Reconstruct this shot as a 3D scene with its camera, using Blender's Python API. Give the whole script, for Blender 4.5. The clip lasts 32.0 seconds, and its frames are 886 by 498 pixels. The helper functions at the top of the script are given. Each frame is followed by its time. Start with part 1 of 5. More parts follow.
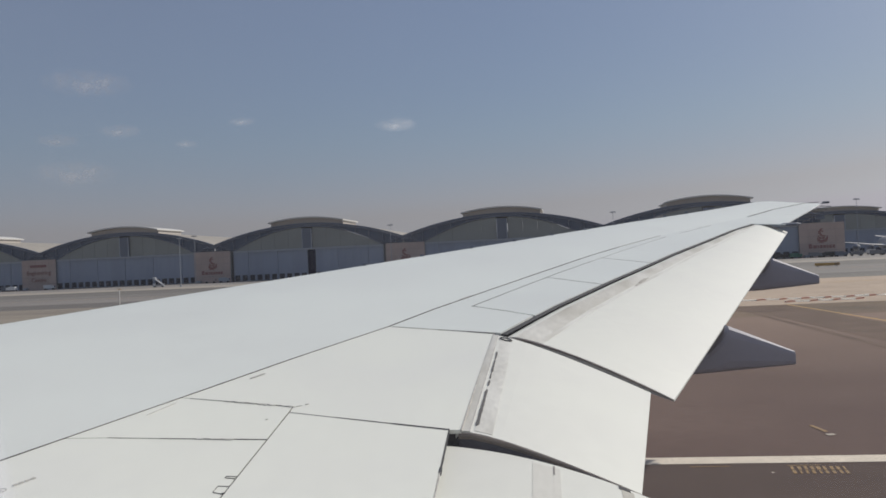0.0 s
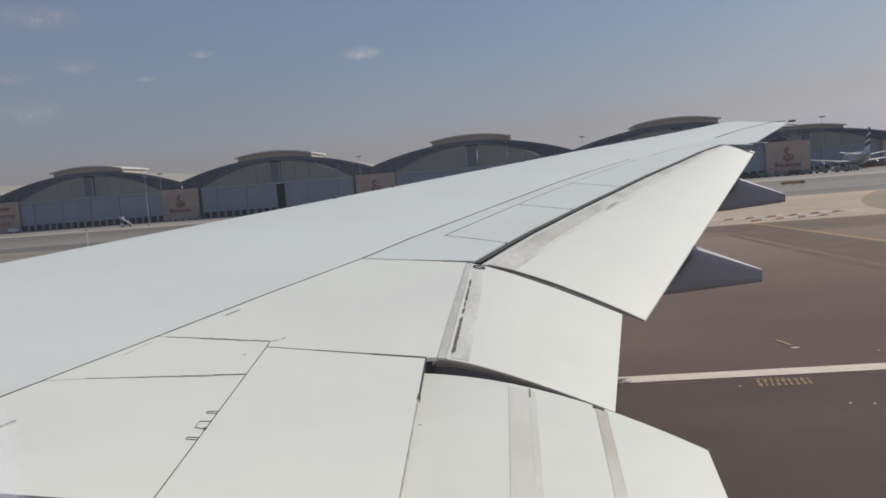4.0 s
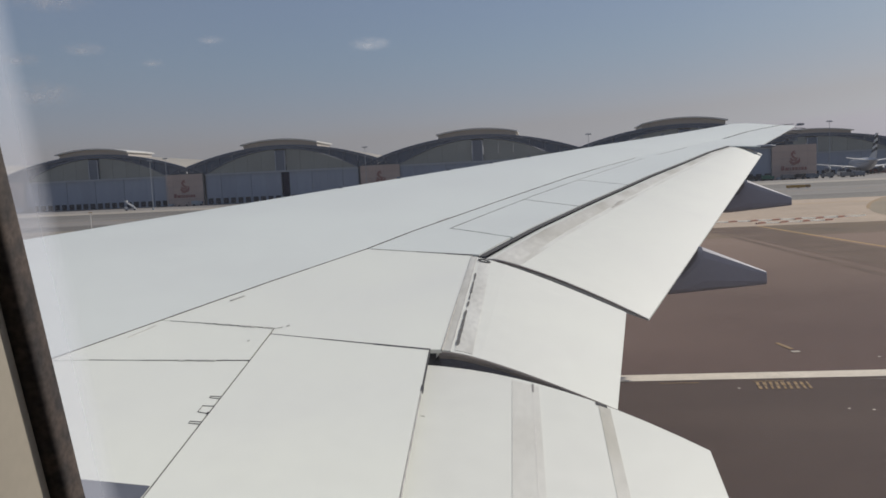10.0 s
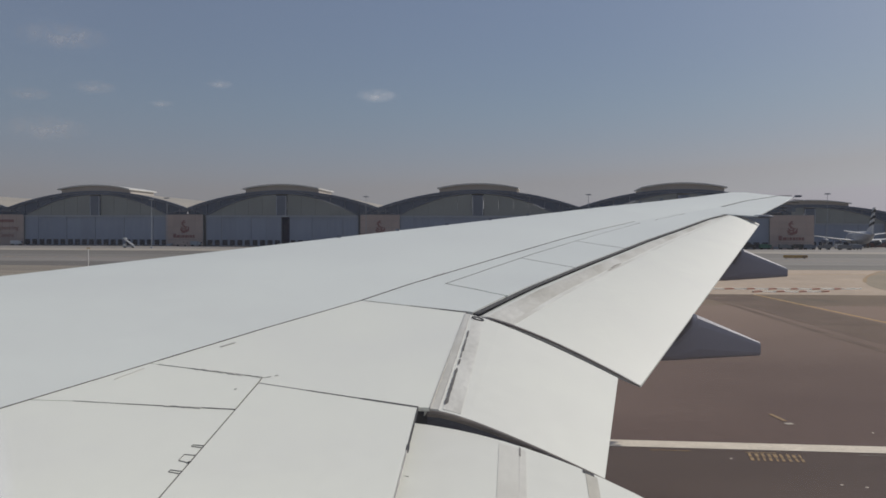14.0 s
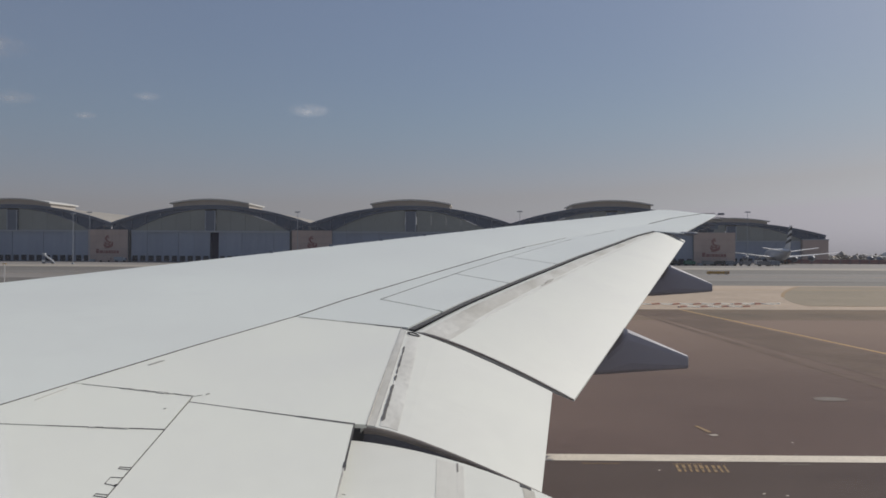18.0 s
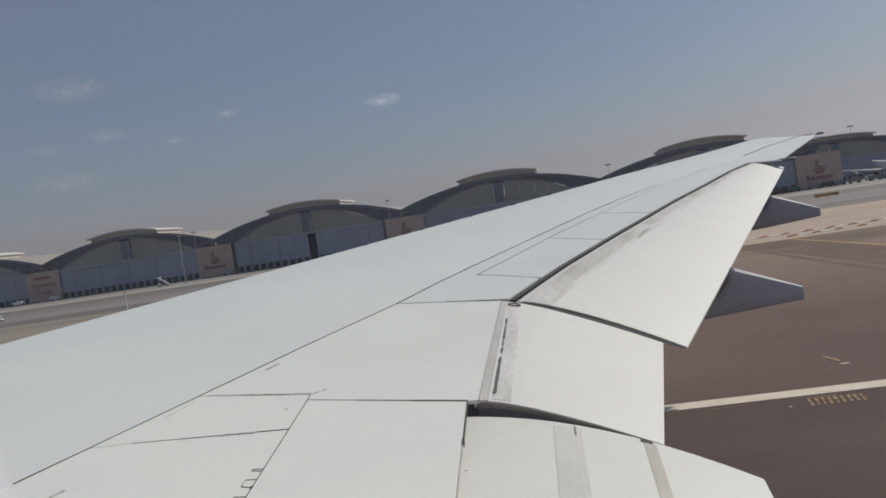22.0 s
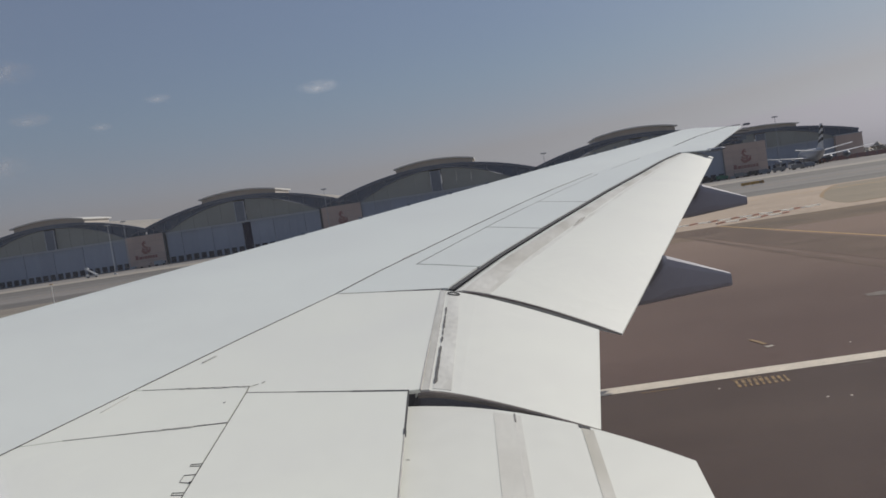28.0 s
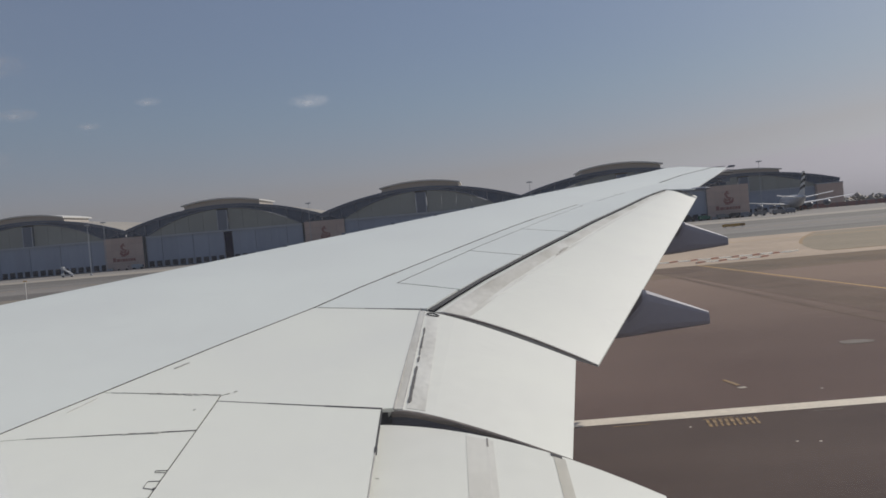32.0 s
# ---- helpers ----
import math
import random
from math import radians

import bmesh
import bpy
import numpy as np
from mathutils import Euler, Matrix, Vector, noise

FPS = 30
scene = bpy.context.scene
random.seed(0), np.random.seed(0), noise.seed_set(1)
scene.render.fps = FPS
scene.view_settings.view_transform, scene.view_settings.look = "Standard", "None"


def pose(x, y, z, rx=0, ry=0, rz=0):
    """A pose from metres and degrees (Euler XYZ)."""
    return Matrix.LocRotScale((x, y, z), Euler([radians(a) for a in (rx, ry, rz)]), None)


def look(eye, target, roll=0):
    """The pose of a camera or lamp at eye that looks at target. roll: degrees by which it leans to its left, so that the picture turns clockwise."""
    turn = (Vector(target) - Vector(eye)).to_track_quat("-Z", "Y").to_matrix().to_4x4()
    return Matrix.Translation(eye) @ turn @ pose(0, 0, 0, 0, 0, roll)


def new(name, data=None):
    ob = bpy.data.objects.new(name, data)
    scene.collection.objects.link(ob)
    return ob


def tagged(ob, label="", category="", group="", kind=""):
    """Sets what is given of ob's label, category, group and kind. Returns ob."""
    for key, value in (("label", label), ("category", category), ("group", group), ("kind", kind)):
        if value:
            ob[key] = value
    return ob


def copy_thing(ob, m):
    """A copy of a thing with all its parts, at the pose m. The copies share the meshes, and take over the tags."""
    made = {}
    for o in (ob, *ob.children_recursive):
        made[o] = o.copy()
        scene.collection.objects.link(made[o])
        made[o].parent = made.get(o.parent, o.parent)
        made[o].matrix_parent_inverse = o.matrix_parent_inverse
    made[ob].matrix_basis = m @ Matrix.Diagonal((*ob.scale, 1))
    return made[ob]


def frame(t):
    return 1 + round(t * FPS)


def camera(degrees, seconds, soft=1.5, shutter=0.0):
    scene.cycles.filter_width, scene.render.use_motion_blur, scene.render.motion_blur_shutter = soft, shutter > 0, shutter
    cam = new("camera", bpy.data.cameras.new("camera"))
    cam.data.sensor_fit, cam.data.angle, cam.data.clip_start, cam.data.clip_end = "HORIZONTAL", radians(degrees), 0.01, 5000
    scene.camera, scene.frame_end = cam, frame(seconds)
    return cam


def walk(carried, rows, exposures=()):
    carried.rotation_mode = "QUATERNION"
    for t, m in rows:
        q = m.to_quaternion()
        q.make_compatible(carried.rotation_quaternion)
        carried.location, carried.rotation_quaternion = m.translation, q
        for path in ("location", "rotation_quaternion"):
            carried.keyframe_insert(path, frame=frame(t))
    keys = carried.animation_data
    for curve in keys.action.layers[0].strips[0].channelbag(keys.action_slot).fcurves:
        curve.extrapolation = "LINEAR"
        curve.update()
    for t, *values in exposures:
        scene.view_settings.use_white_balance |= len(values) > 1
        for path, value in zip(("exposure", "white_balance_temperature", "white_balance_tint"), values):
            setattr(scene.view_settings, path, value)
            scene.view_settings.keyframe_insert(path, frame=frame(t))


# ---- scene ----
# An aircraft cabin window over a parked airliner's starboard wing; apron and hangars beyond.
# x: aft along the aircraft, y: outboard, z: up from the tarmac.
cam = camera(58.0, 32.0, soft=1.68)
EYE_H = 6.0
# seconds, metres from the eye's mean place (x aft, y outboard, z up), degrees: turn aft, tilt up, roll
PATH = [
    (0.0, 0.0474, -0.0171, -0.0148, -4.629, 0.936, 2.520),
    (0.5, 0.0453, -0.0204, -0.0121, -5.591, -0.137, 3.079),
    (1.0, 0.0527, -0.0193, -0.0147, -4.664, -1.230, 3.017),
    (1.5, 0.0438, -0.0192, -0.0158, -2.753, -2.348, 2.411),
    (2.0, 0.0462, -0.0181, -0.0163, -2.876, -3.631, 3.428),
    (2.5, 0.0495, -0.0193, -0.0159, -3.241, -3.575, 3.809),
    (4.5, 0.0413, -0.0167, -0.0130, -2.843, -4.889, 4.423),
    (5.0, 0.0399, -0.0127, -0.0131, -3.001, -5.508, 4.366),
    (5.5, 0.0260, -0.0161, -0.0129, -5.169, -4.626, 4.860),
    (6.0, 0.0207, -0.0081, -0.0166, -6.205, -4.462, 4.895),
    (6.5, 0.0151, -0.0081, -0.0159, -5.156, -3.960, 2.897),
    (7.0, 0.0202, -0.0146, -0.0163, -5.177, -5.009, 2.999),
    (7.5, 0.0221, -0.0145, -0.0202, -4.920, -4.495, 3.249),
    (8.0, 0.0220, -0.0146, -0.0188, -4.689, -3.821, 2.960),
    (8.5, 0.0226, -0.0147, -0.0192, -4.443, -4.041, 1.999),
    (9.0, 0.0176, -0.0144, -0.0210, -3.857, -4.346, 1.895),
    (9.5, 0.0152, -0.0121, -0.0206, -3.570, -4.531, 1.767),
    (10.0, 0.0144, -0.0120, -0.0187, -3.106, -4.679, 2.602),
    (10.5, 0.0155, -0.0120, -0.0113, -3.363, -4.353, 2.452),
    (11.0, 0.0140, -0.0141, -0.0113, -3.367, -3.877, 1.977),
    (11.5, 0.0163, -0.0140, -0.0107, -3.455, -3.995, 2.690),
    (12.0, 0.0287, -0.0142, -0.0045, -3.182, -4.081, 4.959),
    (12.5, 0.0269, -0.0139, -0.0006, -1.535, -0.903, 0.614),
    (13.0, 0.0203, -0.0133, 0.0013, -0.057, -0.988, -0.363),
    (13.5, 0.0210, -0.0136, 0.0102, -0.887, -0.545, -0.822),
    (14.0, 0.0314, -0.0141, 0.0110, -2.825, -0.910, -0.234),
    (14.5, 0.0367, -0.0145, 0.0100, -3.642, -1.355, 0.211),
    (16.5, 0.0187, -0.0039, 0.0199, -1.903, -0.470, 0.494),
    (17.0, 0.0122, -0.0032, 0.0160, 0.220, -1.255, 1.577),
    (17.5, 0.0058, -0.0031, 0.0106, 1.735, -0.408, 3.019),
    (18.0, 0.0022, -0.0028, 0.0035, 1.988, 0.268, -0.346),
    (18.5, 0.0110, -0.0035, 0.0031, 0.184, -0.176, 0.074),
    (19.0, 0.0247, -0.0031, 0.0027, -2.207, -0.937, 2.692),
    (19.5, 0.0179, -0.0028, 0.0087, -0.920, -0.192, 3.149),
    (20.0, 0.0200, -0.0112, 0.0092, -0.545, 0.789, 3.410),
    (20.5, 0.0340, -0.0136, 0.0087, -2.546, -0.634, 5.996),
    (21.0, 0.0461, -0.0135, 0.0087, -4.662, -0.748, 8.492),
    (21.5, 0.0477, -0.0136, 0.0079, -4.947, -0.754, 8.512),
    (22.0, 0.0464, -0.0115, 0.0079, -4.889, -1.188, 8.471),
    (22.5, 0.0406, -0.0110, 0.0062, -4.535, -1.600, 7.901),
    (23.0, 0.0333, -0.0088, 0.0040, -4.553, -1.830, 7.813),
    (23.5, 0.0271, -0.0088, 0.0025, -4.647, -2.089, 7.450),
    (24.0, 0.0220, -0.0110, 0.0032, -4.961, -2.300, 7.047),
    (24.5, 0.0365, -0.0123, 0.0033, -4.837, -2.150, 7.562),
    (25.0, 0.0443, -0.0131, 0.0039, -3.867, -3.037, 8.321),
    (25.5, 0.0359, -0.0136, 0.0062, -2.240, -2.325, 6.969),
    (27.5, 0.0347, -0.0221, 0.0281, -0.622, -4.501, 8.970),
    (28.0, 0.0330, -0.0230, 0.0234, -0.590, -2.678, 8.632),
    (28.5, 0.0322, -0.0236, 0.0196, -0.592, -1.423, 8.517),
    (29.0, 0.0308, -0.0236, 0.0185, -0.300, -1.408, 8.416),
    (29.5, 0.0272, -0.0234, 0.0168, 0.411, -1.347, 7.312),
    (30.0, 0.0249, -0.0218, 0.0098, 0.847, -1.620, 6.916),
    (30.5, 0.0263, -0.0216, 0.0089, 0.583, -1.735, 6.366),
    (31.0, 0.0218, -0.0172, 0.0083, 0.706, -1.270, 5.554),
    (31.5, 0.0215, -0.0154, 0.0085, 0.607, -1.441, 5.439),
    (32.0, 0.0181, -0.0135, 0.0089, 0.930, -1.243, 4.919),
]


def path_pose(x, y, z, turn, tilt, roll):
    a, b = radians(turn), radians(tilt)
    ahead = Vector((math.sin(a) * math.cos(b), math.cos(a) * math.cos(b), math.sin(b)))
    eye = Vector((x, y, z + EYE_H))
    return look(eye, eye + ahead, -roll)


EXPOSURES = [(0.0, 0.26), (5.0, 0.2), (11.5, 0.15), (13.0, 0.03), (16.0, 0.1), (32.0, 0.1)]
walk(cam, [(r[0], path_pose(*r[1:])) for r in PATH], EXPOSURES)

# ---- daylight ----
SUN_AZ, SUN_EL = 53.0, 40.0    # azimuth from +y towards +x; elevation
world = bpy.data.worlds.new("world")
scene.world = world
world.use_nodes = True
wn = world.node_tree
bg = wn.nodes["Background"]
sky = wn.nodes.new("ShaderNodeTexSky")
sky.sky_type = "NISHITA"
sky.sun_disc = False
sky.sun_elevation = radians(SUN_EL)
sky.sun_rotation = radians(SUN_AZ)
sky.altitude = 0
sky.air_density = 1.1
sky.dust_density = 1.9
sky.ozone_density = 4.0
hsv = wn.nodes.new("ShaderNodeHueSaturation")     # dust haze takes colour out of the sky
hsv.inputs["Saturation"].default_value = 1.55
haze = wn.nodes.new("ShaderNodeMix")
haze.data_type = "RGBA"
haze.inputs[0].default_value = 0.45
haze.inputs[7].default_value = (5.2, 5.05, 5.46, 1)
wn.links.new(sky.outputs[0], hsv.inputs["Color"])
# the dust greys the yellow band over the horizon: green and blue stay close to red
parts_ = wn.nodes.new("ShaderNodeSeparateColor")
joined = wn.nodes.new("ShaderNodeCombineColor")
wn.links.new(hsv.outputs[0], parts_.inputs[0])
wn.links.new(parts_.outputs[0], joined.inputs[0])
for ch, share_ in ((1, 0.955), (2, 1.05)):
    least = wn.nodes.new("ShaderNodeMath")
    least.operation = "MULTIPLY"
    least.inputs[1].default_value = share_
    lift = wn.nodes.new("ShaderNodeMath")
    lift.operation = "SMOOTH_MAX"
    lift.inputs[2].default_value = 0.3
    wn.links.new(parts_.outputs[0], least.inputs[0])
    wn.links.new(parts_.outputs[ch], lift.inputs[0])
    wn.links.new(least.outputs[0], lift.inputs[1])
    wn.links.new(lift.outputs[0], joined.inputs[ch])
mean = wn.nodes.new("ShaderNodeMath")
mean.operation = "ADD"
wn.links.new(joined.inputs[0].links[0].from_socket, mean.inputs[0])
wn.links.new(joined.inputs[2].links[0].from_socket, mean.inputs[1])
half = wn.nodes.new("ShaderNodeMath")
half.operation = "MULTIPLY"
half.inputs[1].default_value = 0.495
wn.links.new(mean.outputs[0], half.inputs[0])
cap = wn.nodes.new("ShaderNodeMath")
cap.operation = "SMOOTH_MIN"
cap.inputs[2].default_value = 0.2
wn.links.new(joined.inputs[1].links[0].from_socket, cap.inputs[0])
wn.links.new(half.outputs[0], cap.inputs[1])
wn.links.new(cap.outputs[0], joined.inputs[1])
wn.links.new(joined.outputs[0], haze.inputs[6])
wn.links.new(haze.outputs[2], bg.inputs[0])
bg.inputs[1].default_value = 0.0553
sun_data = bpy.data.lights.new("sun", "SUN")
sun_data.energy, sun_data.angle, sun_data.color = 3.1, radians(0.6), (1.0, 0.94, 0.85)
sun = new("sun", sun_data)
_az, _el = radians(SUN_AZ), radians(SUN_EL)
_dir = Vector((math.sin(_az) * math.cos(_el), math.cos(_az) * math.cos(_el), math.sin(_el)))
sun.matrix_basis = look(_dir * 50, (0, 0, 0))


# ---- materials ----
def mat(name, colour, rough=0.5, metal=0.0, second=None, scale=4.0, amount=0.5, fine=40.0, fine_amount=0.15,
        bump=0.0, bump_scale=60.0, stretch=(1, 1, 1), spec=0.5, coords="Object", vary=0.0, far_tone=None):
    """Principled surface: base colour, a second colour in patches, fine grain and relief, all at real size."""
    m = bpy.data.materials.new(name)
    m.use_nodes = True
    nt = m.node_tree
    p = nt.nodes["Principled BSDF"]
    p.inputs["Roughness"].default_value = rough
    p.inputs["Metallic"].default_value = metal
    p.inputs["Specular IOR Level"].default_value = spec
    second = second or tuple(c * 0.8 for c in colour)
    co = nt.nodes.new("ShaderNodeTexCoord")
    mp = nt.nodes.new("ShaderNodeMapping")
    mp.inputs["Scale"].default_value = stretch
    nt.links.new(co.outputs[coords], mp.inputs[0])
    n1 = nt.nodes.new("ShaderNodeTexNoise")
    n1.inputs["Scale"].default_value = scale
    n1.inputs["Detail"].default_value = 5
    nt.links.new(mp.outputs[0], n1.inputs["Vector"])
    r1 = nt.nodes.new("ShaderNodeMapRange")
    r1.inputs[1].default_value, r1.inputs[2].default_value = 0.35, 0.7
    r1.inputs[4].default_value = amount
    nt.links.new(n1.outputs["Fac"], r1.inputs[0])
    mix = nt.nodes.new("ShaderNodeMix")
    mix.data_type = "RGBA"
    mix.inputs[6].default_value = (*colour, 1)
    mix.inputs[7].default_value = (*second, 1)
    nt.links.new(r1.outputs[0], mix.inputs[0])
    n2 = nt.nodes.new("ShaderNodeTexNoise")
    n2.inputs["Scale"].default_value = fine
    n2.inputs["Detail"].default_value = 3
    nt.links.new(mp.outputs[0], n2.inputs["Vector"])
    r2 = nt.nodes.new("ShaderNodeMapRange")
    r2.inputs[1].default_value, r2.inputs[2].default_value = 0.25, 0.75
    r2.inputs[3].default_value, r2.inputs[4].default_value = 1 - fine_amount, 1 + fine_amount
    nt.links.new(n2.outputs["Fac"], r2.inputs[0])
    mul = nt.nodes.new("ShaderNodeMix")
    mul.data_type, mul.blend_type = "RGBA", "MULTIPLY"
    mul.inputs[0].default_value = 1
    nt.links.new(mix.outputs[2], mul.inputs[6])
    nt.links.new(r2.outputs[0], mul.inputs[7])
    last = mul.outputs[2]
    if far_tone:            # a paler colour past y0, its edge broken by the patches
        y0, y1, pale = far_tone
        sep = nt.nodes.new("ShaderNodeSeparateXYZ")
        nt.links.new(co.outputs[coords], sep.inputs[0])
        jog = nt.nodes.new("ShaderNodeMath")
        jog.operation = "MULTIPLY_ADD"
        jog.inputs[1].default_value = 30.0
        nt.links.new(n1.outputs["Fac"], jog.inputs[0])
        nt.links.new(sep.outputs[1], jog.inputs[2])
        rb = nt.nodes.new("ShaderNodeMapRange")
        rb.inputs[1].default_value, rb.inputs[2].default_value = y0 + 15, y1 + 15
        nt.links.new(jog.outputs[0], rb.inputs[0])
        mb = nt.nodes.new("ShaderNodeMix")
        mb.data_type = "RGBA"
        mb.inputs[7].default_value = (*pale, 1)
        nt.links.new(rb.outputs[0], mb.inputs[0])
        nt.links.new(last, mb.inputs[6])
        fin_ = nt.nodes.new("ShaderNodeMix")
        fin_.data_type, fin_.blend_type = "RGBA", "MULTIPLY"
        fin_.inputs[0].default_value = 1
        nt.links.new(mb.outputs[2], fin_.inputs[6])
        nt.links.new(r2.outputs[0], fin_.inputs[7])
        last = fin_.outputs[2]
    if vary:
        info = nt.nodes.new("ShaderNodeObjectInfo")
        rv = nt.nodes.new("ShaderNodeMapRange")
        rv.inputs[3].default_value, rv.inputs[4].default_value = 1 - vary, 1 + vary
        nt.links.new(info.outputs["Random"], rv.inputs[0])
        mv = nt.nodes.new("ShaderNodeMix")
        mv.data_type, mv.blend_type = "RGBA", "MULTIPLY"
        mv.inputs[0].default_value = 1
        nt.links.new(last, mv.inputs[6])
        nt.links.new(rv.outputs[0], mv.inputs[7])
        last = mv.outputs[2]
    nt.links.new(last, p.inputs["Base Color"])
    if bump:
        n3 = nt.nodes.new("ShaderNodeTexNoise")
        n3.inputs["Scale"].default_value = bump_scale
        n3.inputs["Detail"].default_value = 4
        nt.links.new(mp.outputs[0], n3.inputs["Vector"])
        b = nt.nodes.new("ShaderNodeBump")
        b.inputs["Strength"].default_value = bump
        b.inputs["Distance"].default_value = 0.02
        nt.links.new(n3.outputs["Fac"], b.inputs["Height"])
        nt.links.new(b.outputs[0], p.inputs["Normal"])
    return m


PAINT = mat("wing_paint", (0.746, 0.761, 0.694), 0.42, spec=0.45, second=(0.681, 0.689, 0.658), scale=0.7, amount=0.6, fine=9, fine_amount=0.02, bump=0.02, bump_scale=2)
# cooler copy of the wing paint: the sky's reflection is put into the colour
SKIN = mat("skin_paint_sky_tint", (0.680, 0.715, 0.682), 0.40, spec=0.42, second=(0.63, 0.655, 0.632), scale=0.45, amount=0.7, fine=5, fine_amount=0.02, bump=0.02, bump_scale=1.5)
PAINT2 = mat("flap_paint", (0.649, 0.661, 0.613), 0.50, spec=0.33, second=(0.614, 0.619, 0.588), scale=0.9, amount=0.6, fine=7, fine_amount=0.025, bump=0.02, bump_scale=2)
# grey paint darkened so that the fairings' shaded side sits in the colour
FAIRING = mat("fairing_shade_grey", (0.325, 0.314, 0.358), 0.62, second=(0.280, 0.269, 0.314), scale=1.5, fine=12, fine_amount=0.04)
GRIME_L = mat("faint_grime", (0.629, 0.634, 0.605), 0.58, second=(0.470, 0.461, 0.422), scale=2.2, amount=0.8, fine=18, fine_amount=0.05, stretch=(1, 0.3, 1), spec=0.25)
SCUFF = mat("scuff", (0.50, 0.49, 0.47), 0.6, second=(0.34, 0.33, 0.31), scale=12, amount=0.9, fine=40, fine_amount=0.2)
SCUFF_L = mat("light_scuff", (0.62, 0.61, 0.58), 0.6, second=(0.50, 0.49, 0.46), scale=20, amount=0.9, fine=60, fine_amount=0.15)
SCUFF_M = mat("stencil_grey", (0.56, 0.56, 0.54), 0.6, second=(0.30, 0.30, 0.29), scale=45, amount=0.95, fine=90, fine_amount=0.2)
METAL = mat("bare_metal", (0.66, 0.66, 0.62), 0.5, 0.1, second=(0.47, 0.46, 0.42), scale=4, amount=0.75, fine=30, fine_amount=0.12, stretch=(1, 0.35, 1))
GRIME = mat("grime_paint", (0.572, 0.567, 0.529), 0.55, second=(0.388, 0.373, 0.320), scale=2.6, amount=0.9, fine=22, fine_amount=0.10, stretch=(1, 0.3, 1))
RUBMETAL = mat("worn_metal_edge", (0.46, 0.39, 0.34), 0.5, 0.2, second=(0.15, 0.125, 0.115), scale=6, amount=0.9)
RIB = mat("stained_rib", (0.19, 0.16, 0.135), 0.5, 0.2, second=(0.05, 0.045, 0.05), scale=3, amount=0.9, fine=25, fine_amount=0.15, stretch=(0.3, 1, 2))
# shade in the flap gap, put into the end rib's blue-black colour
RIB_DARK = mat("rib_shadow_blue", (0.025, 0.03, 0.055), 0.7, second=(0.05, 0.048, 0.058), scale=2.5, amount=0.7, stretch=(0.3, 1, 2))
# shade of the recesses under the wing panels, put in as near-black
DARK = mat("cove_shade_black", (0.012, 0.014, 0.024), 0.8, second=(0.02, 0.02, 0.026), scale=6, spec=0.15)
SEAL = mat("seal_black", (0.035, 0.035, 0.038), 0.8)
SEAL_D = mat("seal_dark", (0.055, 0.053, 0.052), 0.8)
SEAL_G = mat("seal_grey", (0.20, 0.19, 0.18), 0.8)
SEAL_H = mat("seal_mid", (0.085, 0.082, 0.08), 0.8)
WINDOW_DARK = mat("window_dark", (0.032, 0.036, 0.050), 0.6, spec=0.2)
PILLAR = mat("pillar_slate", (0.128, 0.152, 0.193), 0.6)
ROAD = mat("road_brown", (0.193, 0.143, 0.102), 0.95, second=(0.107, 0.086, 0.067), scale=0.08, amount=0.9, fine=1.0, fine_amount=0.12, spec=0.1)
ROOT_SLATE = mat("root_slate", (0.105, 0.115, 0.145), 0.85, second=(0.085, 0.092, 0.115), scale=5, amount=0.8, fine=120, fine_amount=0.15, spec=0.2)
RUBBED = mat("rubbed_paint", (0.585, 0.585, 0.548), 0.56, second=(0.515, 0.508, 0.468), scale=2.4, amount=0.8, fine=20, fine_amount=0.05, stretch=(1, 0.4, 1), spec=0.25)
STREAK = mat("oil_streak", (0.16, 0.14, 0.12), 0.6, second=(0.4, 0.38, 0.35), scale=9, amount=0.9, fine=40, fine_amount=0.3)
ASPHALT = mat("asphalt", (0.092, 0.061, 0.053), 0.95, far_tone=(28, 64, (0.212, 0.153, 0.121)), second=(0.142, 0.098, 0.084), scale=0.05, amount=0.9, fine=2.2, fine_amount=0.05, stretch=(0.7, 1, 1), bump=0.0, spec=0.1)
ASPHALT2 = mat("asphalt_new", (0.070, 0.049, 0.043), 0.95, second=(0.098, 0.072, 0.061), scale=0.3, amount=0.9, stretch=(0.3, 1, 1), fine=5.0, fine_amount=0.08, bump=0.0, spec=0.1)
SHOULDER = mat("shoulder_tan", (0.428, 0.336, 0.256), 0.9, second=(0.321, 0.258, 0.199), scale=0.06, amount=0.9, fine=0.8, fine_amount=0.12, spec=0.2)
SHOULDER_G = mat("shoulder_grey", (0.262, 0.231, 0.188), 0.9, second=(0.173, 0.153, 0.130), scale=0.05, amount=0.9, fine=0.5, fine_amount=0.10, stretch=(0.15, 1, 1), spec=0.2)
CONCRETE = mat("apron_concrete", (0.235, 0.217, 0.203), 0.85, second=(0.181, 0.169, 0.159), scale=0.03, amount=0.9, fine=0.5, fine_amount=0.10, spec=0.25)
CONCRETE_D = mat("taxiway_grey", (0.207, 0.191, 0.178), 0.85, second=(0.150, 0.143, 0.132), scale=0.03, amount=0.9, fine=0.5, fine_amount=0.10, stretch=(0.15, 1, 1), spec=0.25)
CONCRETE_S = mat("tyre_streaked_concrete", (0.118, 0.110, 0.101), 0.85, second=(0.158, 0.149, 0.134), scale=0.05, amount=0.9, fine=0.5, fine_amount=0.10, stretch=(0.1, 1, 1), spec=0.25)
CONCRETE_P = mat("bleached_concrete", (0.345, 0.312, 0.265), 0.85, second=(0.255, 0.233, 0.203), scale=0.04, amount=0.9, fine=0.5, fine_amount=0.08, stretch=(0.12, 1, 1), spec=0.25)
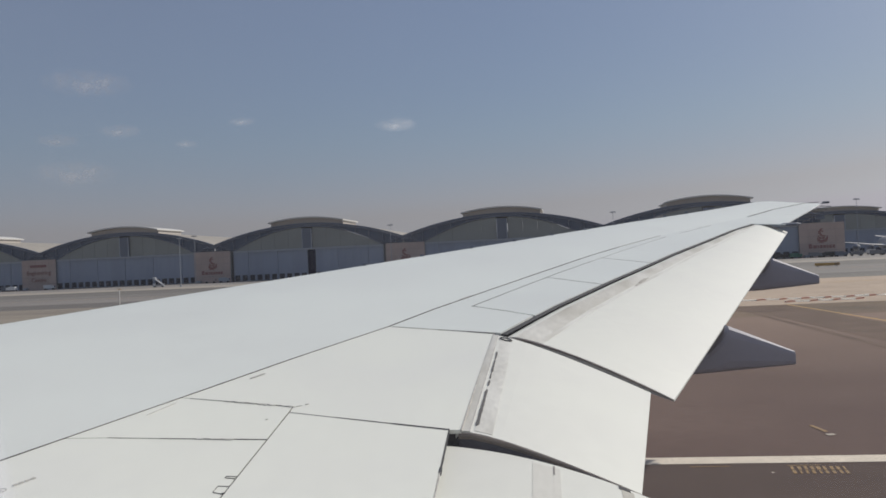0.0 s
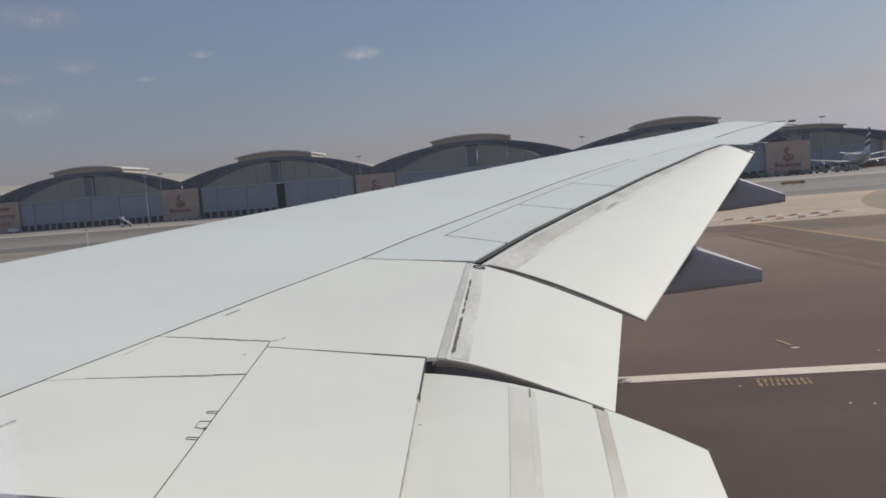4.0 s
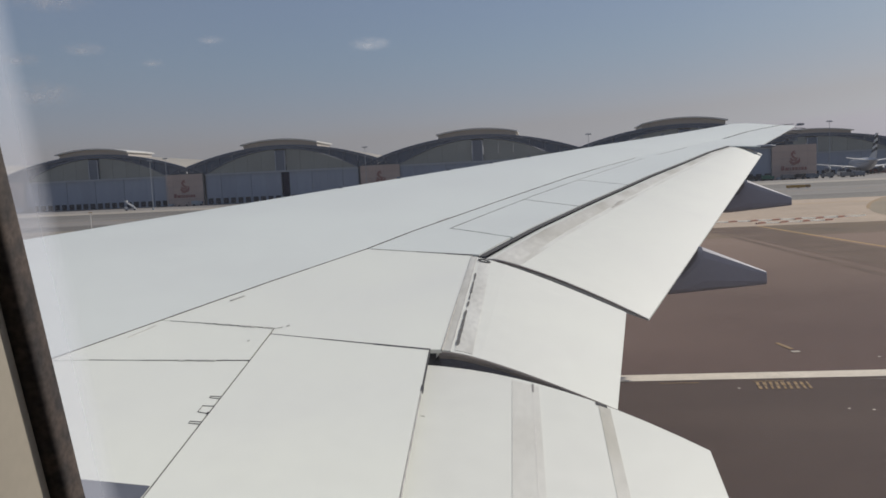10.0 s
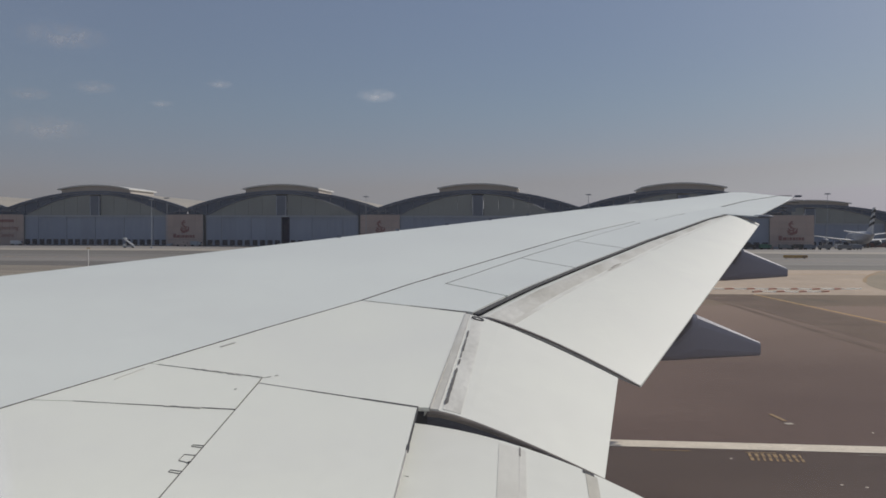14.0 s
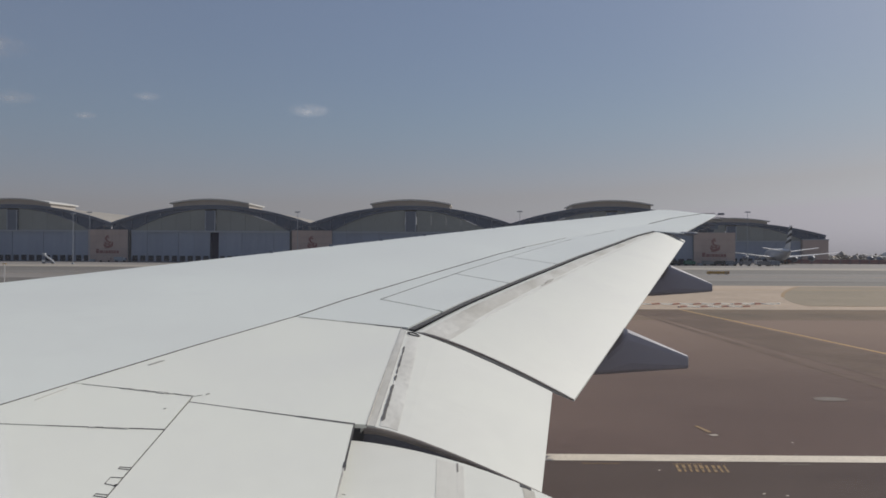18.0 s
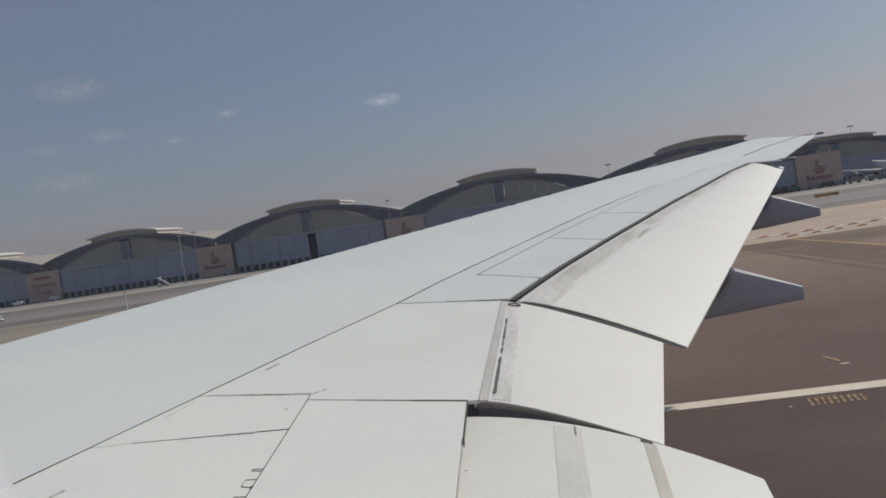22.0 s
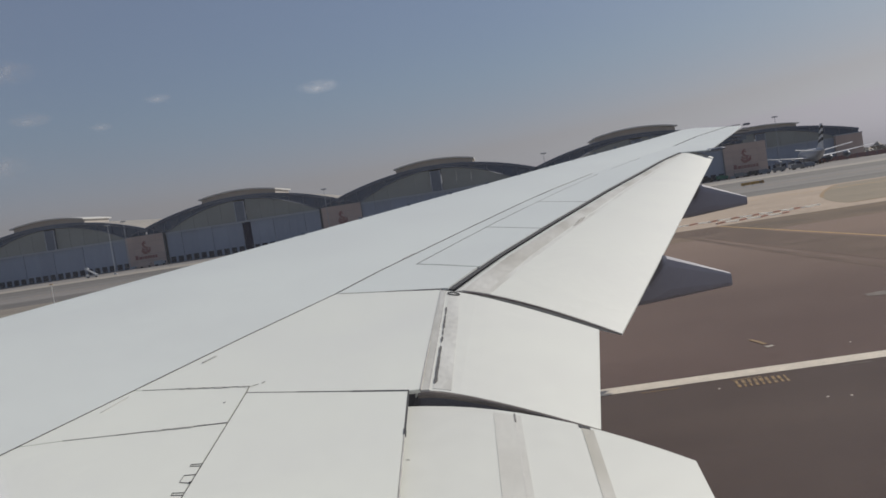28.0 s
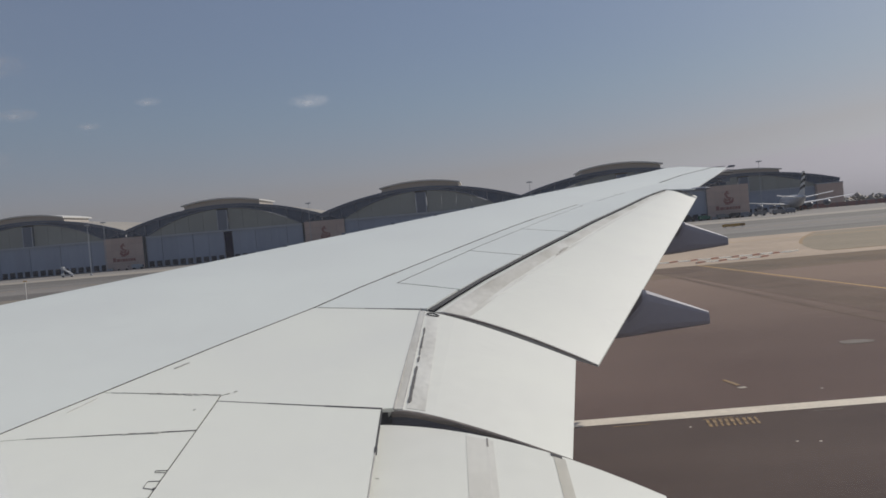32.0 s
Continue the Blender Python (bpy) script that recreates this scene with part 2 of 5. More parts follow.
SAND = mat("sand", (0.36, 0.30, 0.235), 0.95, second=(0.28, 0.235, 0.185), scale=0.02, amount=0.9, fine=0.3, fine_amount=0.12, spec=0.1)
WHITE_LINE = mat("white_marking", (0.63, 0.56, 0.46), 0.7, second=(0.50, 0.44, 0.36), scale=1.2, amount=0.7, fine=9, fine_amount=0.15)
YELLOW_LINE = mat("yellow_marking", (0.52, 0.30, 0.06), 0.7, second=(0.36, 0.22, 0.06), scale=1.2, amount=0.7, fine=9, fine_amount=0.15)
WORN_YELLOW = mat("worn_yellow", (0.33, 0.205, 0.08), 0.9, second=(0.150, 0.110, 0.068), scale=4, amount=0.9, fine=12, fine_amount=0.2)
FADED_W = mat("worn_white", (0.42, 0.37, 0.31), 0.8, second=(0.26, 0.22, 0.18), scale=4, amount=0.9, fine=12, fine_amount=0.2)
FADED = mat("faded_paint", (0.155, 0.13, 0.11), 0.9, second=(0.10, 0.075, 0.06), scale=3, amount=0.9, fine=12, fine_amount=0.2)
OLIVE_TAN = mat("olive_tan_paving", (0.268, 0.223, 0.163), 0.9, second=(0.225, 0.189, 0.139), scale=0.06, amount=0.9, fine=0.8, fine_amount=0.12, spec=0.15)
TYRE_MARK = mat("tyre_mark", (0.120, 0.086, 0.067), 0.95, second=(0.158, 0.114, 0.088), scale=0.25, amount=0.95, fine=4, fine_amount=0.2, spec=0.1)
RED = mat("barrier_red", (0.50, 0.17, 0.11), 0.6, scale=2)
WHITE = mat("barrier_white", (0.80, 0.78, 0.74), 0.6, scale=2)
DOOR = mat("hangar_door_metal", (0.285, 0.327, 0.399), 0.5, second=(0.233, 0.275, 0.349), scale=0.2, fine=2, fine_amount=0.05, stretch=(3, 1, 0.3), vary=0.05)
TRIM = mat("hangar_trim", (0.36, 0.39, 0.43), 0.5, scale=0.5)
GABLE = mat("gable_panel", (0.270, 0.282, 0.258), 0.6, second=(0.230, 0.240, 0.220), scale=0.1, fine=1, fine_amount=0.06, vary=0.04)
# blue of the hazy distance is put into the glazing and the steel
GLAZE = mat("glazing_dark", (0.045, 0.073, 0.128), 0.15, second=(0.073, 0.092, 0.120), scale=0.2)
STEEL = mat("truss_steel", (0.120, 0.144, 0.196), 0.5, scale=1)
ROOF = mat("roof_metal", (0.31, 0.285, 0.245), 0.6, second=(0.26, 0.24, 0.21), scale=0.1, fine=1.5, fine_amount=0.05)
ROOFEDGE = mat("roof_monitor_white", (0.62, 0.61, 0.58), 0.45, scale=0.2)
STONE = mat("sign_stone", (0.48, 0.375, 0.325), 0.8, second=(0.43, 0.335, 0.29), scale=0.15, fine=2, fine_amount=0.05, vary=0.04)
BLAST = mat("blast_wall_red", (0.25, 0.13, 0.115), 0.7, second=(0.20, 0.11, 0.10), scale=0.3, vary=0.06)
SIGN_RED = mat("sign_red", (0.26, 0.12, 0.11), 0.6, scale=1)
# stands for the dark inside openings, with the distant haze's blue put in
BLACK = mat("opening_black", (0.002, 0.006, 0.035), 0.9, spec=0.03)
LOUVRE = mat("monitor_louvre", (0.47, 0.43, 0.39), 0.6, second=(0.40, 0.37, 0.34), scale=0.2, fine=1.5, fine_amount=0.06)
PLANE_WHITE = mat("airliner_white", (0.72, 0.72, 0.71), 0.35, scale=0.2, second=(0.66, 0.66, 0.66))
# white fuselage with its backlit shade put into a greyer colour
PLANE_SHADED = mat("airliner_shaded_white", (0.50, 0.51, 0.53), 0.4, second=(0.40, 0.41, 0.44), scale=0.35, amount=0.8)
PLANE_GREY = mat("airliner_grey", (0.42, 0.43, 0.45), 0.4, scale=0.2)
GREEN = mat("stripe_green", (0.03, 0.16, 0.10), 0.5)
STRIPE_BLACK = mat("stripe_black", (0.02, 0.02, 0.022), 0.5)
# foliage greyed and paled: distant air haze is put into the colour
LEAF = mat("hazy_foliage", (0.30, 0.28, 0.25), 0.8, second=(0.21, 0.20, 0.18), scale=0.4)
TAN_WALL = mat("tan_wall", (0.45, 0.37, 0.28), 0.85, scale=0.1, second=(0.38, 0.31, 0.24))
GREY_WALL = mat("grey_wall", (0.20, 0.205, 0.21), 0.8, scale=0.1)
CABIN = mat("cabin_plastic", (0.44, 0.40, 0.335), 0.6, second=(0.39, 0.355, 0.30), scale=12, fine=300, fine_amount=0.03)
GASKET = mat("window_gasket", (0.032, 0.028, 0.029), 0.7, second=(0.115, 0.085, 0.068), scale=140, amount=0.7, fine=600, fine_amount=0.4)
RUBBER = mat("tyre_rubber", (0.02, 0.02, 0.02), 0.8)



def plastic(name, colour):
    """Thin hollow plastic that daylight shines through."""
    m = bpy.data.materials.new(name)
    m.use_nodes = True
    nt = m.node_tree
    p = nt.nodes["Principled BSDF"]
    p.inputs["Base Color"].default_value = (*colour, 1)
    tr = nt.nodes.new("ShaderNodeBsdfTranslucent")
    tr.inputs[0].default_value = (*colour, 1)
    no = nt.nodes.new("ShaderNodeTexNoise")
    no.inputs["Scale"].default_value = 6
    mr = nt.nodes.new("ShaderNodeMapRange")
    mr.inputs[3].default_value, mr.inputs[4].default_value = 0.65, 0.9
    mx = nt.nodes.new("ShaderNodeMixShader")
    nt.links.new(no.outputs["Fac"], mr.inputs[0])
    nt.links.new(mr.outputs[0], mx.inputs[0])
    nt.links.new(p.outputs[0], mx.inputs[1])
    nt.links.new(tr.outputs[0], mx.inputs[2])
    nt.links.new(mx.outputs[0], nt.nodes["Material Output"].inputs[0])
    return m


PLASTIC_WHITE = plastic("barrier_plastic_white", (0.92, 0.91, 0.88))
PLASTIC_RED = plastic("barrier_plastic_red", (0.68, 0.45, 0.38))

# acrylic: mostly clear; its scattering dust film also stands for glare and air haze
PANE = bpy.data.materials.new("dust_haze_acrylic")
PANE.use_nodes = True
_nt = PANE.node_tree
_nt.nodes.remove(_nt.nodes["Principled BSDF"])
_clear = _nt.nodes.new("ShaderNodeBsdfTransparent")
_clear.inputs[0].default_value = (0.985, 0.99, 0.99, 1)
_dust_haze = _nt.nodes.new("ShaderNodeBsdfTranslucent")
_dust_haze.inputs[0].default_value = (0.68, 0.70, 0.78, 1)
_mixs = _nt.nodes.new("ShaderNodeMixShader")
_co = _nt.nodes.new("ShaderNodeTexCoord")
_no = _nt.nodes.new("ShaderNodeTexNoise")
_no.inputs["Scale"].default_value = 14
_no.inputs["Detail"].default_value = 6
_mr = _nt.nodes.new("ShaderNodeMapRange")
_mr.inputs[1].default_value, _mr.inputs[2].default_value = 0.3, 0.8
_mr.inputs[3].default_value, _mr.inputs[4].default_value = 0.023, 0.040
_nt.links.new(_co.outputs["Object"], _no.inputs["Vector"])
_nt.links.new(_no.outputs["Fac"], _mr.inputs[0])
_sx = _nt.nodes.new("ShaderNodeSeparateXYZ")      # pale sheen of the pane's edge, put in as denser scatter
_rim = _nt.nodes.new("ShaderNodeMapRange")
_rim.inputs[1].default_value, _rim.inputs[2].default_value = -0.1010, -0.0955
_rim.inputs[3].default_value, _rim.inputs[4].default_value = 0.30, 0.0
_sum = _nt.nodes.new("ShaderNodeMath")
_nt.links.new(_co.outputs["Object"], _sx.inputs[0])
_nt.links.new(_sx.outputs[0], _rim.inputs[0])
_nt.links.new(_mr.outputs[0], _sum.inputs[0])
_nt.links.new(_rim.outputs[0], _sum.inputs[1])
_nt.links.new(_sum.outputs[0], _mixs.inputs[0])
_nt.links.new(_clear.outputs[0], _mixs.inputs[1])
_nt.links.new(_dust_haze.outputs[0], _mixs.inputs[2])
_nt.links.new(_mixs.outputs[0], _nt.nodes["Material Output"].inputs[0])


# ---- building helpers ----
def mesh_ob(name, bm, material, parent=None, label="", smooth=False):
    bmesh.ops.recalc_face_normals(bm, faces=bm.faces)
    me = bpy.data.meshes.new(name)
    bm.to_mesh(me)
    bm.free()
    if smooth:
        for poly in me.polygons:
            poly.use_smooth = True
    if material:
        me.materials.append(material)
    ob = new(name, me)
    if parent is not None:
        ob.parent = parent
    if label:
        ob["label"] = label
    return ob


def part(name, bm, material, parent, label="", smooth=False):
    return mesh_ob(name, bm, material, parent, label, smooth)


def share(name, me, parent, m):
    ob = new(name, me)
    ob.parent = parent
    ob.matrix_basis = m
    return ob


def thing(name, x=0, y=0, z=0, rz=0):
    e = new(name)
    e.matrix_basis = pose(x, y, z, 0, 0, rz)
    return e


def add_box(bm, x0, x1, y0, y1, z0, z1, bevel=0.0):
    v = [bm.verts.new((x, y, z)) for x in (x0, x1) for y in (y0, y1) for z in (z0, z1)]
    f = [(0, 1, 3, 2), (4, 6, 7, 5), (0, 4, 5, 1), (2, 3, 7, 6), (0, 2, 6, 4), (1, 5, 7, 3)]
    faces = [bm.faces.new([v[i] for i in q]) for q in f]
    if bevel:
        edges = list({e for q in faces for e in q.edges})
        bmesh.ops.bevel(bm, geom=edges, offset=bevel, segments=2, affect="EDGES", clamp_overlap=True)
    return bm


def box(*a, **k):
    return add_box(bmesh.new(), *a, **k)


def add_prism(bm, outline, y0, y1):
    """A flat outline in x and z, thick from y0 to y1."""
    a = [bm.verts.new((x, y0, z)) for x, z in outline]
    b = [bm.verts.new((x, y1, z)) for x, z in outline]
    bm.faces.new(a)
    bm.faces.new(b[::-1])
    for i in range(len(a)):
        j = (i + 1) % len(a)
        bm.faces.new((a[j], a[i], b[i], b[j]))
    return bm


def add_slab(bm, top, thick):
    """A polygon of 3D points made thick downwards."""
    a = [bm.verts.new(p) for p in top]
    b = [bm.verts.new((p[0], p[1], p[2] - thick)) for p in top]
    bm.faces.new(a)
    bm.faces.new(b[::-1])
    for i in range(len(a)):
        j = (i + 1) % len(a)
        bm.faces.new((a[j], a[i], b[i], b[j]))
    return bm


def add_rod(bm, a, b, r, n=8, r2=None):
    a, b = Vector(a), Vector(b)
    q = (b - a).to_track_quat("Z", "Y")
    r2 = r if r2 is None else r2
    ra = [bm.verts.new(a + q @ Vector((r * math.cos(6.2832 * i / n), r * math.sin(6.2832 * i / n), 0))) for i in range(n)]
    rb = [bm.verts.new(b + q @ Vector((r2 * math.cos(6.2832 * i / n), r2 * math.sin(6.2832 * i / n), 0))) for i in range(n)]
    for i in range(n):
        j = (i + 1) % n
        bm.faces.new((ra[i], ra[j], rb[j], rb[i]))
    bm.faces.new(ra[::-1])
    bm.faces.new(rb)
    return bm


def rod(*a, **k):
    return add_rod(bmesh.new(), *a, **k)


def add_loft(bm, rings, closed=True, caps=True):
    vs = [[bm.verts.new(p) for p in ring] for ring in rings]
    n = len(vs[0])
    for a, b in zip(vs, vs[1:]):
        for i in range(n if closed else n - 1):
            j = (i + 1) % n
            bm.faces.new((a[i], a[j], b[j], b[i]))
    if caps and closed:
        bm.faces.new(vs[0][::-1])
        bm.faces.new(vs[-1])
    return bm


def loft(rings, **k):
    return add_loft(bmesh.new(), rings, **k)

# ---- ground: one sheet to the horizon, with paved areas laid on it ----
def sheet(name, pts, z, material, label, parent=None, category="ground"):
    bm = bmesh.new()
    add_slab(bm, [(x, y, z) for x, y in pts], 0.05 if parent is None else 0.012)
    ob = mesh_ob(name, bm, material, parent, label)
    if parent is None:
        tagged(ob, label, category, kind="structure")
    return ob


sheet("ground", [(-4500, -4500), (4500, -4500), (4500, 4500), (-4500, 4500)], -0.06, SAND, "flat sandy airfield ground reaching to the hazy horizon")
def EDGE(x):
    """The white edge line runs at a slight angle to the aircraft."""
    return 23.2 - 0.04 * (x - 9.0)


apron = sheet("apron", [(-420, -120), (420, -120), (420, 72), (-420, 72)], 0.0, ASPHALT, "worn brown-grey asphalt apron with tyre marks", category="apron")
strip = sheet("apron_strip", [(-420, -120), (420, -120), (420, EDGE(420) - 0.30), (-420, EDGE(-420) - 0.30)], 0.006, ASPHALT2, "darker newer asphalt beside the white edge line", category="apron")
sheet("road", [(-420, 72), (420, 72), (420, 86), (-420, 86)], 0.002, ROAD, "grey-brown asphalt taxiway band crossing the apron", category="taxiway")
sheet("shoulder", [(-420, 86), (4, 86), (4, 152), (-420, 152)], 0.0, SHOULDER_G, "worn grey-brown shoulder paving with streaks", category="shoulder")
sheet("shoulder", [(4, 86), (420, 86), (420, 152), (4, 152)], 0.0, SHOULDER, "sun-bleached tan shoulder paving", category="shoulder")
sheet("taxiway_edge", [(-420, 152), (420, 152), (420, 179), (-420, 179)], 0.003, CONCRETE_S, "dark tyre-streaked edge band of the taxiway", category="taxiway")
sheet("taxiway", [(-420, 179), (420, 179), (420, 246), (-420, 246)], 0.004, CONCRETE_D, "grey concrete taxiway with long dark tyre streaks", category="taxiway")
sheet("taxiway_edge", [(-420, 246), (420, 246), (420, 308), (-420, 308)], 0.003, CONCRETE_S, "dark tyre-streaked edge band of the taxiway", category="taxiway")
sheet("pavement", [(-420, 308), (420, 308), (420, 350), (-420, 350)], 0.0, CONCRETE_P, "pale sun-bleached concrete strip before the hangars", category="apron")
sheet("hangar_apron", [(-420, 350), (420, 350), (420, 640), (-420, 640)], 0.0, CONCRETE, "grey concrete hangar apron", category="apron")


def strip_line(name, a, b, width, material, z, label, category="marking"):
    a, b = Vector((*a, 0)), Vector((*b, 0))
    n = (b - a).normalized().cross(Vector((0, 0, 1))) * width / 2
    bm = bmesh.new()
    add_slab(bm, [(*(p + s)[:2], z) for p, s in ((a, n), (b, n), (b, -n), (a, -n))], 0.004)
    return tagged(mesh_ob(name, bm, material), label, category, kind="structure")


strip_line("edge_line", (-420, EDGE(-420)), (420, EDGE(420)), 0.74, WHITE_LINE, 0.018, "broad worn white apron edge line")
for k in range(46):      # what is left of an older yellow line
    x = -60 + 3.1 * k + random.uniform(-0.9, 0.9)
    strip_line("worn_line", (x, EDGE(x) - 0.66), (x + random.uniform(0.25, 1.3), EDGE(x) - 0.69 + random.uniform(-0.02, 0.02)), random.uniform(0.03, 0.07), random.choice((WORN_YELLOW, FADED)), 0.016, "flaked remains of an old yellow line")
strip_line("taxi_line", (28.7, -60), (28.7, 86), 0.22, YELLOW_LINE, 0.016, "thin yellow taxi guide line")
strip_line("taxi_line", (-60, 134), (300, 134), 0.4, YELLOW_LINE, 0.016, "thin yellow taxi guide line on tan paving")
strip_line("taxi_line", (-300, 212), (400, 212), 0.4, YELLOW_LINE, 0.016, "thin yellow taxiway centre line")

# painted stand number worn to bars, a painted arrow and pale patches
worn = thing("stand_marking", 8.08, 22.08, 0.018, -4)
for k in range(9):
    u = -0.74 + 0.165 * k
    bm = bmesh.new()
    for v0, v1 in ((-0.36, -0.05), (0.02, 0.36)):
        w0, w1 = random.uniform(0.0, 0.03), random.uniform(0.07, 0.115)
        add_slab(bm, [(u + w0 + 0.12 * v0, v0, 0.004), (u + w1 + 0.12 * v0, v0, 0.004), (u + w1 + 0.12 * v1, v1, 0.004), (u + w0 + 0.12 * v1, v1, 0.004)], 0.004)
    part("bar", bm, WORN_YELLOW, worn)
tagged(worn, "worn yellow painted stand marking reduced to bars", "marking")
arrow = thing("ground_arrow", 9.87, 26.13, 0.014, 0)
bm = bmesh.new()
add_slab(bm, [(-0.10, 1.45, 0.004), (0.02, 1.48, 0.004), (0.17, 0.5, 0.004), (0.02, 0.46, 0.004)], 0.004)
part("shaft", bm, WORN_YELLOW, arrow)
bm = bmesh.new()
add_slab(bm, [(-0.10, 0.14, 0.004), (0.18, 0.2, 0.004), (0.22, 0.0, 0.004), (-0.04, -0.08, 0.004)], 0.004)
part("tip", bm, FADED_W, arrow)
tagged(arrow, "small worn yellow and white painted mark on asphalt", "marking")


def patch(x, y, rx, ry, material, label):
    bm = bmesh.new()
    pts = [(x + rx * math.cos(a) * random.uniform(0.8, 1.1), y + ry * math.sin(a) * random.uniform(0.8, 1.1), 0.016) for a in [6.2832 * i / 14 for i in range(14)]]
    add_slab(bm, pts, 0.004)
    tagged(mesh_ob("paint_patch", bm, material), label, "paint patch")


patch(17.3, 32.7, 0.8, 0.5, FADED, "faded pale paint patch on dark asphalt")
for px, py in ((8.78, 19.76), (12.07, 25.12), (6.8, 21.95), (9.3, 19.6), (3.0, 24.9)):
    patch(px, py, 0.04, 0.035, WHITE_LINE, "tiny pale paint fleck on dark asphalt")

# paved island past the barriers, its near end rounded and edged in worn yellow
isle = [(46 + 26 * (k / 12) ** 1.35, 92.5 + 55.5 * k / 12) for k in range(13)]
bm = bmesh.new()
add_slab(bm, [(x, y, 0.012) for x, y in isle + [(260, 151), (260, 90)]], 0.01)
tagged(mesh_ob("paved_island", bm, OLIVE_TAN), "grey paved island with a rounded end in tan shoulder", "pavement", kind="structure")
for p, q in zip(isle[4:], isle[5:]):
    strip_line("island_edge_line", p, q, 0.5, WORN_YELLOW, 0.018, "worn yellow edge line round the paved island")
strip_line("island_edge_line", (46, 92.0), (200, 88.4), 0.45, WORN_YELLOW, 0.018, "worn yellow edge line beside the paved island")

# low red and white barriers set out in a zigzag
def barrier_block(m, material, label):
    blk = thing("barrier_block", 0, 0, 0)
    blk.matrix_basis = m
    out = [(-0.82, 0), (0.82, 0), (0.82, 0.06), (0.7, 0.13), (-0.7, 0.13), (-0.82, 0.06)]
    part("body", add_prism(bmesh.new(), out, -0.16, 0.16), material, blk)
    for q in (-0.75, 0.75):
        part("end_lug", box(q - 0.05, q + 0.05, -0.08, 0.08, 0.06, 0.155), PLASTIC_WHITE, blk)
    return tagged(blk, label, "barrier", "row of apron barriers")


spots = []
for k in range(13):      # two strings of blocks set end to end in a zigzag
    spots.append((27.3 + 1.27 * k, 94.1 + 0.09 * k, (40 if k % 2 else -38) + random.uniform(-6, 6)))
for k in range(7):
    spots.append((30.3 + 1.27 * k, 89.6 + 0.16 * k, (-40 if k % 2 else 38) + random.uniform(-6, 6)))
for k in range(3):
    spots.append((40.2 + 1.7 * k, 95.6 + 0.1 * k, random.uniform(-4, 4)))
protos = {}
for i, (x, y, turn) in enumerate(spots):
    m = pose(x, y, 0.01, 0, 0, turn)
    red = i % 2 == 1
    if red not in protos:
        protos[red] = barrier_block(m, PLASTIC_RED if red else PLASTIC_WHITE, "low faded red plastic apron barrier" if red else "low white plastic apron barrier")
    else:
        copy_thing(protos[red], m)

# ---- hangars ----
FAC_A = -4.0     # facade's turn from the x axis


def fac_point(u, d=0.0):
    a = radians(FAC_A)
    return (u * math.cos(a) - d * math.sin(a) - 1.2, 435 + u * math.sin(a) + d * math.cos(a))


HW, VAL, APEX, DOOR_H = 55.0, 21.8, 31.4, 16.4


def roof_z(u):
    return APEX - (APEX - VAL) * (u / HW) ** 2


def inner_z(u):
    return 29.6 - 12.3 * (u / 44.0) ** 2


